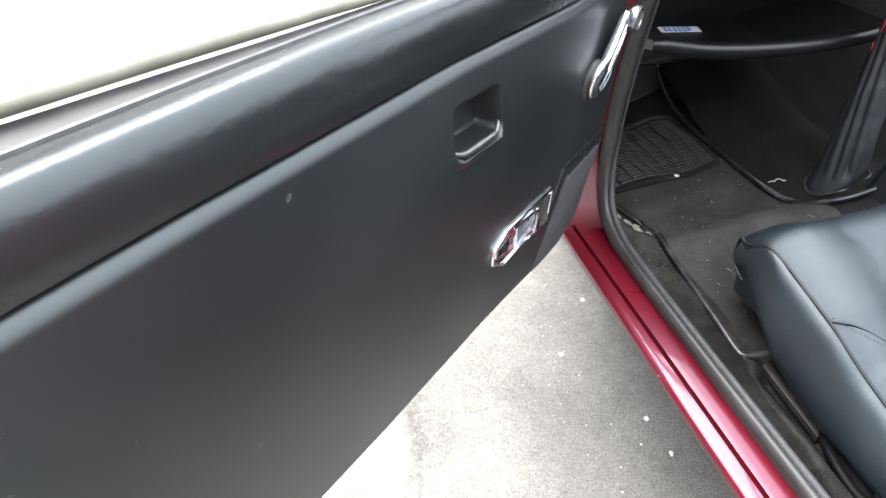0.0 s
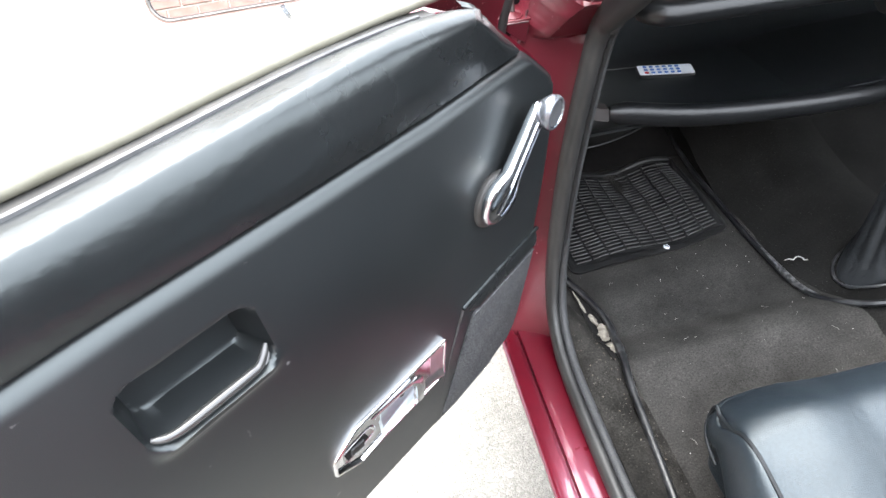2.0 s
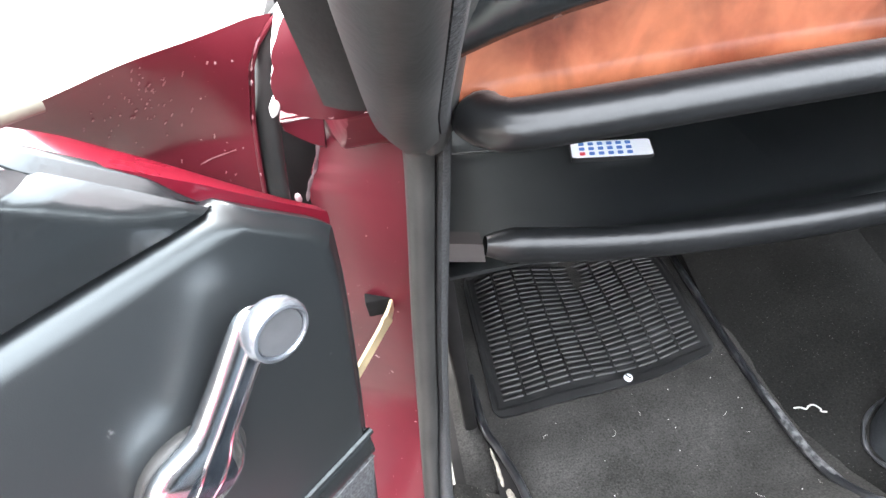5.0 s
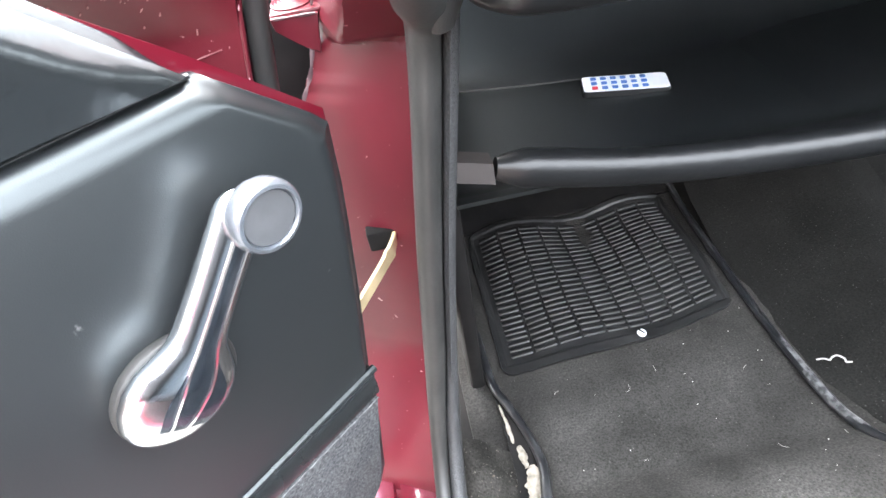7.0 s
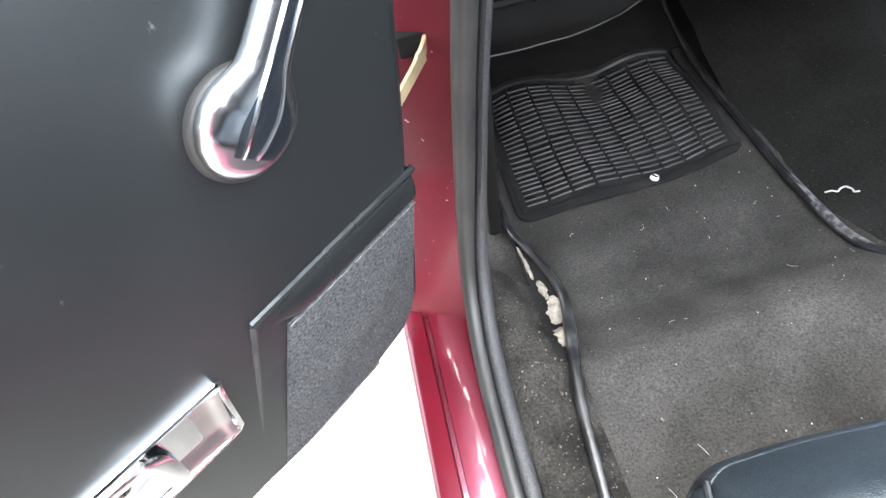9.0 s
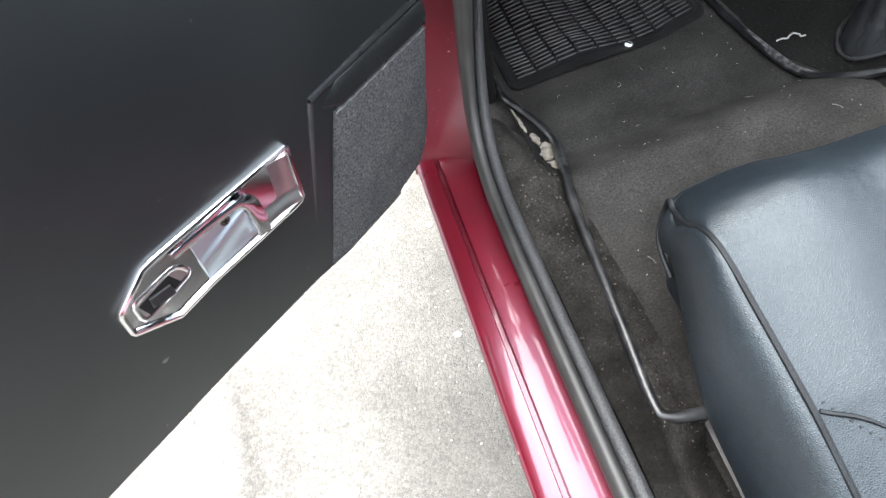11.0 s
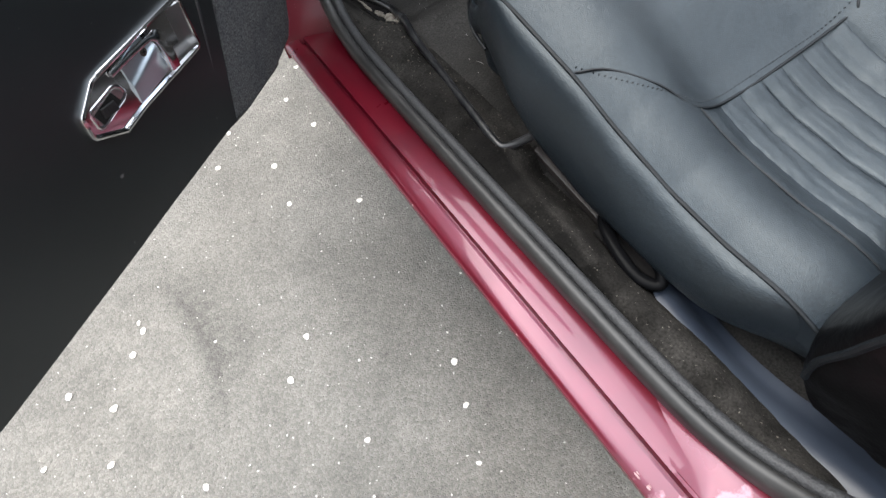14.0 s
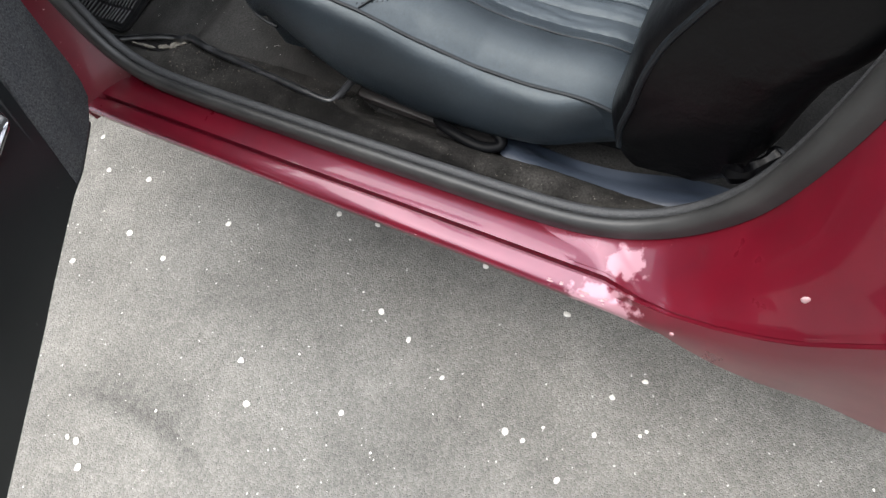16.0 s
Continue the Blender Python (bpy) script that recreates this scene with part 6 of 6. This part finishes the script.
bm = sheet(gaiter, steps(0, 2 * math.pi, 120), steps(0, 1, 80))
bmesh.ops.remove_doubles(bm, verts=bm.verts, dist=1e-5)
bmesh.ops.holes_fill(bm, edges=[e for e in bm.edges if e.is_boundary])
boot = thing("lever_gaiter", (1.114, 0.742, 0.36), "creased black leather gear lever gaiter on the tunnel", "gaiter")
part("leather_boot", bm, M_BOOT, boot)
ring_path = [Vector(gaiter(a, 0.0)) + Vector((0.006 * math.cos(a), 0.006 * math.sin(a), 0.004)) for a in steps(0, 2 * math.pi, 40)]
part("base_binding", sweep(ring_path, circle_profile(0.0028, 7), (0, 0, 1), scale=lambda t: 0.6 + 0.5 * abs(math.sin(t * 31))), M_WELT, boot, "frayed binding round the foot of the boot")
for a, k0, k1 in ((2.75, 0.77, 0.84), (2.55, 0.68, 0.72)):
    part("red_stitch", tube([Vector(gaiter(a + 0.12 * math.sin(q * 3), k0 + (k1 - k0) * q)) + Vector((-0.001, 0.0005, 0)) for q in steps(0, 1, 6)], 0.0011, 6, 3), M_REDTHREAD, boot, "loose red thread")


# ---- padded console beside the gaiter ----
def console_face(a, k):
    """a round the outline, k up; the front end leans back and the top is soft."""
    ca, sa = math.cos(a), math.sin(a)
    px = 1.178 + 0.090 * math.copysign(abs(ca) ** 0.22, ca)
    py = 0.445 + 0.240 * math.copysign(abs(sa) ** 0.22, sa) - 0.030 * k * (sa > 0)
    pinch = 0.020 * smooth_step(k, 0.86, 1.0) ** 2
    return (px - pinch * ca * 1.4, py - pinch * sa, 0.315 + 0.190 * k - 0.006 * smooth_step(k, 0.9, 1) + 0.003 * noise.noise((px * 14, py * 14, k * 4)))


console = thing("console", (1.178, 0.445, 0.315), "black grained leather padded console on the tunnel", "console")
bm = sheet(console_face, steps(0, 2 * math.pi, 80), steps(0, 1, 24))
bmesh.ops.remove_doubles(bm, verts=bm.verts, dist=1e-5)
bmesh.ops.holes_fill(bm, edges=[e for e in bm.edges if e.is_boundary])
part("console_pad", bm, M_BOOT, console)
part("console_piping", tube([Vector(console_face(radians(141), k)) + Vector((-0.001, 0.001, 0)) for k in steps(0.02, 0.97, 12)], 0.0034, 8, 4), M_SEATWELT, console, "piped front edge of the console")

# ---- floor mat ----
mat_thing = thing("floor_mat", (0.80, 1.05, 0.31), "black ribbed rubber floor mat with a steel screw", "floor mat")


def mat_point(a, b, h=0.0):
    """a across 0..1, b forward 0..1; the corners are round and the sheet lies in waves."""
    da, db = max(0.0, abs(a - 0.5) - 0.45), max(0.0, (abs(b - 0.5) - 0.435) * 0.77)
    if da > 0 and db > 0:
        k = max(da, db) / math.hypot(da, db)
        a = 0.5 + math.copysign(0.45 + da * k, a - 0.5)
        b = 0.5 + math.copysign(0.435 + db * k / 0.77, b - 0.5)
    near = Vector((0.6335 + 0.341 * a, 0.904 + 0.030 * a - 0.010 * math.sin(math.pi * a), 0))
    far = Vector((0.640 + 0.342 * a, 1.184 + 0.002 * a, 0))
    p = near.lerp(far, b)
    z = max(floor_z(p.x, p.y), 0.302) + 0.006
    z += (0.0020 + 0.0085 * b) * math.sin(a * 10.2 - 2.0 + 1.4 * b) + 0.004 * math.sin(b * 7.5 + 1.2) * math.sin(a * 6.0) + 0.004 * b
    z += 0.003 * noise.noise((a * 4.5, b * 4.5, 7.0))
    lip = min(a * 0.335, (1 - a) * 0.335, b * 0.265 - 0.006, (1 - b) * 0.265)
    return (p.x, p.y, z + h + 0.0022 * (1 - smooth_step(lip, 0.006, 0.009)))


us = sorted({round(q, 5) for q in steps(0, 0.06, 10) + steps(0.06, 0.94, 50) + steps(0.94, 1, 10)})
bm = sheet(lambda a, b: mat_point(a, b), us, us, back=lambda a, b: mat_point(a, b, -0.004))
part("mat_base", bm, M_MATRUBBER, mat_thing, "wavy rubber sheet with a smooth border")
rib_mesh = None
for i in range(9):
    for j in range(24):
        a, b = 0.045 + 0.91 * (i + 0.5) / 9, 0.085 + 0.86 * (j + 0.5) / 24
        p = Vector(mat_point(a, b, 0.0006)) - Vector((0.80, 1.05, 0.31))
        if rib_mesh is None:
            rb = box(-0.0156, 0.0156, -0.0030, 0.0030, -0.002, 0.0017, 0.0013, 2)
            rib_mesh = bpy.data.meshes.new("rib")
            rb.to_mesh(rib_mesh)
            rb.free()
            for face in rib_mesh.polygons:
                face.use_smooth = True
            rib_mesh.materials.append(M_MATRUBBER)
        rib = new("rib", rib_mesh)
        q = Vector(mat_point(a + 0.045, b, 0.0006)) - Vector(mat_point(a - 0.045, b, 0.0006))
        f = Vector(mat_point(a, b + 0.02)) - Vector(mat_point(a, b - 0.02))
        q.normalize()
        up = q.cross(f).normalized()
        rib.parent = mat_thing
        rib.matrix_local = Matrix.Translation(p) @ Matrix((q, up.cross(q), up)).transposed().to_4x4()
bm = lathe([(0, 0.0), (0.0062, 0.0), (0.0062, 0.002), (0.0046, 0.0036), (0, 0.0040)], lambda x, y, h: Vector(mat_point(0.588, 0.040)) + Vector((x, y, h)), 18)
screw = part("mat_screw", bm, M_WHITE, mat_thing, "bright cross-head screw")
bm = box(-0.0010, 0.0010, -0.0046, 0.0046, 0.0, 0.0012)
for v in bm.verts:
    v.co = Vector(mat_point(0.588, 0.040)) + Matrix.Rotation(0.6, 3, "Z") @ v.co + Vector((0, 0, 0.0039))
part("screw_slot", bm, M_DARK, screw)

# ---- remote control on the shelf ----
remote = thing("remote_control", (0.83, 1.05, 0.634), "white slim remote control with blue buttons lying on the shelf", "remote control")
RX, RY = Vector((0.0935, -0.017, -0.005)), Vector((0.008, 0.032, 0.0005))


def on_remote(a, b, h):
    return Vector((0.7725, 1.0235, 0.6360)) + RX * a + RY * b + Vector((0, 0, h))


part("remote_body", plate([(0.5 + 0.5 * x / 0.5, 0.5 + 0.5 * y / 0.5) for x, y in rounded(0.5, 0.5, 0.08)], lambda a, b, h: on_remote(a, b, h), 0.0065, 0.0), M_PLASTIC, remote)
part("remote_face", plate([(0.5 + x, 0.5 + y) for x, y in rounded(0.49, 0.48, 0.08)], lambda a, b, h: on_remote(a, b, 0.0064 + h), 0.0008), M_WHITE, remote, "pale face")
for i in range(6):
    for j in range(3):
        a, b = 0.14 + 0.115 * i, 0.20 + 0.30 * j
        m = M_REDBTN if i == 0 and j == 0 else M_BLUE
        part("button", plate([(a + x, b + y) for x, y in rounded(0.033, 0.078, 0.02, 2)], lambda p, q, h: on_remote(p, q, 0.0072 + h), 0.0010), m, remote)

# ---- lint and threads on the carpet ----
bm = tube([(1.020, 0.826, 0.316), (1.026, 0.823, 0.320), (1.031, 0.819, 0.321), (1.035, 0.821, 0.323), (1.040, 0.820, 0.326), (1.044, 0.813, 0.327), (1.043, 0.809, 0.327), (1.048, 0.806, 0.329)], 0.0011, 6, 5)
solo("thread", bm, M_THREAD, "pale twist of thread on the carpet", "thread", base=(1.03, 0.82, 0.33))
rng = random.Random(4)
bm = bmesh.new()
for i in range(60):
    x, y = rng.uniform(0.63, 0.99), rng.uniform(0.42, 0.95)
    s = rng.uniform(0.0003, 0.0008)
    r = bmesh.ops.create_icosphere(bm, subdivisions=1, radius=s, matrix=Matrix.Translation((x, y, floor_z(x, y) + 0.002)))
for i in range(18):
    x, y = rng.uniform(0.63, 0.99), rng.uniform(0.40, 0.93)
    turn, curl, size = rng.uniform(0, 6.3), rng.uniform(-2.5, 2.5), rng.uniform(0.005, 0.018)
    pts, px, py = [], x, y
    for k in range(5):
        pts.append((px, py, floor_z(px, py) + 0.0022))
        px, py = px + size / 5 * math.cos(turn), py + size / 5 * math.sin(turn)
        turn += curl / 4
    tube(pts, 0.00016, 4, 2, bm=bm)
solo("lint", bm, M_THREAD, "pale lint scattered on the carpet", "lint", "stuff", base=(0.8, 0.7, 0.32))

bm = bmesh.new()
for i in range(95):
    k, y = rng.random() ** 0.7, 0.76 - 0.42 * rng.random() ** 1.6
    p = Vector(side_carpet(0.12 + 0.75 * k, y)) + Vector((0, 0, 0.001))
    r = rng.choice((0.0004, 0.0005, 0.0006, 0.0008, 0.0012))
    bmesh.ops.create_icosphere(bm, subdivisions=1, radius=r, matrix=Matrix.Translation(p) @ Matrix.Rotation(rng.uniform(0, 6), 4, "Z") @ Matrix.Diagonal((1.6, 0.9, 0.7, 1)))
solo("crumbs", bm, M_CRUMB, "brown crumbs and dirt on the sill carpet", "dirt", "stuff", base=(0.6, 0.5, 0.37))

# ---- fallen petals on the ground ----
KNOWN = [(0.43, 0.984), (0.448, 0.885), (0.331, 0.842), (0.433, 0.664), (0.316, 0.742), (0.233, 0.912), (0.288, 0.98), (0.405, 0.294), (0.218, 0.481), (0.16, 0.428),
         (0.22, 0.27), (0.381, 0.225), (0.347, 0.142), (-0.026, 0.667), (-0.057, 0.635), (-0.028, 0.687), (-0.18, 0.632), (-0.118, 0.564), (-0.152, 0.478),
         (-0.031, 0.356), (-0.037, 0.333), (0.016, 0.289), (0.314, 0.01), (0.314, -0.021), (0.44, -0.126), (0.487, -0.165), (0.372, -0.12), (0.283, -0.092),
         (0.579, -0.16), (0.541, -0.007), (0.564, 0.16), (0.544, 0.468), (0.555, 0.387), (0.548, 0.798), (-0.252, 0.537)]
FAINT = [(0.187, 0.193), (0.402, -0.185), (0.413, -0.192), (0.347, -0.043), (0.078, 0.569), (0.274, 0.39), (0.424, 0.343), (0.505, 0.42)]
rng = random.Random(11)
spots = [(x, y, rng.uniform(0.0048, 0.0072)) for x, y in KNOWN] + [(x, y, rng.uniform(0.0018, 0.0034)) for x, y in FAINT]
while len(spots) < 110:
    x, y = rng.uniform(-0.8, 0.5), rng.uniform(-0.75, 1.3)
    if y > 0.25 - 0.9 * (x + 0.1) and -0.2 < x and y < 1.02:
        continue
    if all((x - a) ** 2 + (y - b) ** 2 > 0.045 ** 2 for a, b, _ in spots):
        spots.append((x, y, rng.choice((0.0024, 0.0034, 0.0055, 0.0066))))
for x, y, r in spots:
    n = 9
    turn, stretch = rng.uniform(0, 6.3), rng.uniform(0.7, 1.0)
    ring = [(r * (0.8 + 0.35 * rng.random()) * math.cos(2 * math.pi * i / n), stretch * r * (0.8 + 0.35 * rng.random()) * math.sin(2 * math.pi * i / n)) for i in range(n)]
    ct, st = math.cos(turn), math.sin(turn)
    lift = rng.uniform(0.0008, 0.002)
    bm = plate([(a * ct - b * st, a * st + b * ct) for a, b in ring], lambda a, b, h: (x + a, y + b, 0.0004 + h + lift * abs(a) / r), 0.0010, 0.0004, 1)
    solo("petal", bm, M_PETAL, "small white fallen petal on the tarmac", "petal", group="fallen petals", base=(x, y, 0.0004), frame_matrix=Matrix())

rng = random.Random(23)
bm = bmesh.new()
for i in range(900):
    x, y = rng.uniform(-0.6, 0.5), rng.uniform(-0.5, 1.15)
    r = rng.choice((0.0007, 0.0009, 0.0011, 0.0016))
    bmesh.ops.create_icosphere(bm, subdivisions=1, radius=r, matrix=Matrix.Translation((x, y, r * 0.3)) @ Matrix.Rotation(rng.uniform(0, 6), 4, "Z") @ Matrix.Diagonal((1.5, 0.9, 0.6, 1)))
solo("grit", bm, M_CONCRETE, "pale grit scattered over the tarmac", "grit", "stuff", frame_matrix=Matrix())

# ---- the house behind, seen in the door mirror ----
house = thing("brick_house", (0, -3.4, 0), "red brick house front with pale mortar and a white downpipe", "house", frame_matrix=Matrix())
# unseen stretch out to x = -14, added to darken the rear quarter's reflections
part("wall", box(-14, 0.26, -3.7, -3.4, 0, 4.6), M_MORTAR, house)
WIN = (-3.6, -2.4, 0.9, 2.2)
win = part("window_frame", box(WIN[0], WIN[1], -3.42, -3.36, WIN[2], WIN[3], 0.01), M_FRAMEWHITE, house, "white window frame")
for a, b in ((-3.53, -3.03), (-2.97, -2.47)):
    part("pane", box(a, b, -3.358, -3.354, WIN[2] + 0.08, WIN[3] - 0.08), M_GLASSDARK, win)
brick_mesh = bpy.data.meshes.new("brick")
bb = box(-0.1075, 0.1075, -0.02, 0.012, -0.0325, 0.0325, 0.004, 1)
bb.to_mesh(brick_mesh)
bb.free()
brick_mesh.materials.append(M_BRICK)
count = 0
bm_rest = bmesh.new()
for row in range(38):
    z = 0.06 + 0.075 * row
    for c in range(-22, 1):
        x = 0.225 * c + (0.1125 if row % 2 else 0)
        if WIN[0] - 0.11 < x < WIN[1] + 0.11 and WIN[2] - 0.03 < z < WIN[3] + 0.03:
            continue
        if -2.2 < x < 0.1 and 0.9 < z < 2.4 and count < 290:
            count += 1
            ob = new("brick", brick_mesh)
            ob.parent = house
            ob.matrix_local = Matrix.Translation((x, 0, z))
        else:
            box(x - 0.1075, x + 0.1075, -3.4, -3.388, z - 0.0325, z + 0.0325, bm=bm_rest)
part("downpipe", tube([(-1.54, -3.34, 0.05), (-1.54, -3.34, 1.5), (-1.54, -3.34, 3.0), (-1.54, -3.34, 4.5)], 0.055, 14, 3), M_FRAMEWHITE, house, "white rainwater downpipe")
tagged(part("further_bricks", bm_rest, M_BRICK, house, smooth=0), kind="stuff")
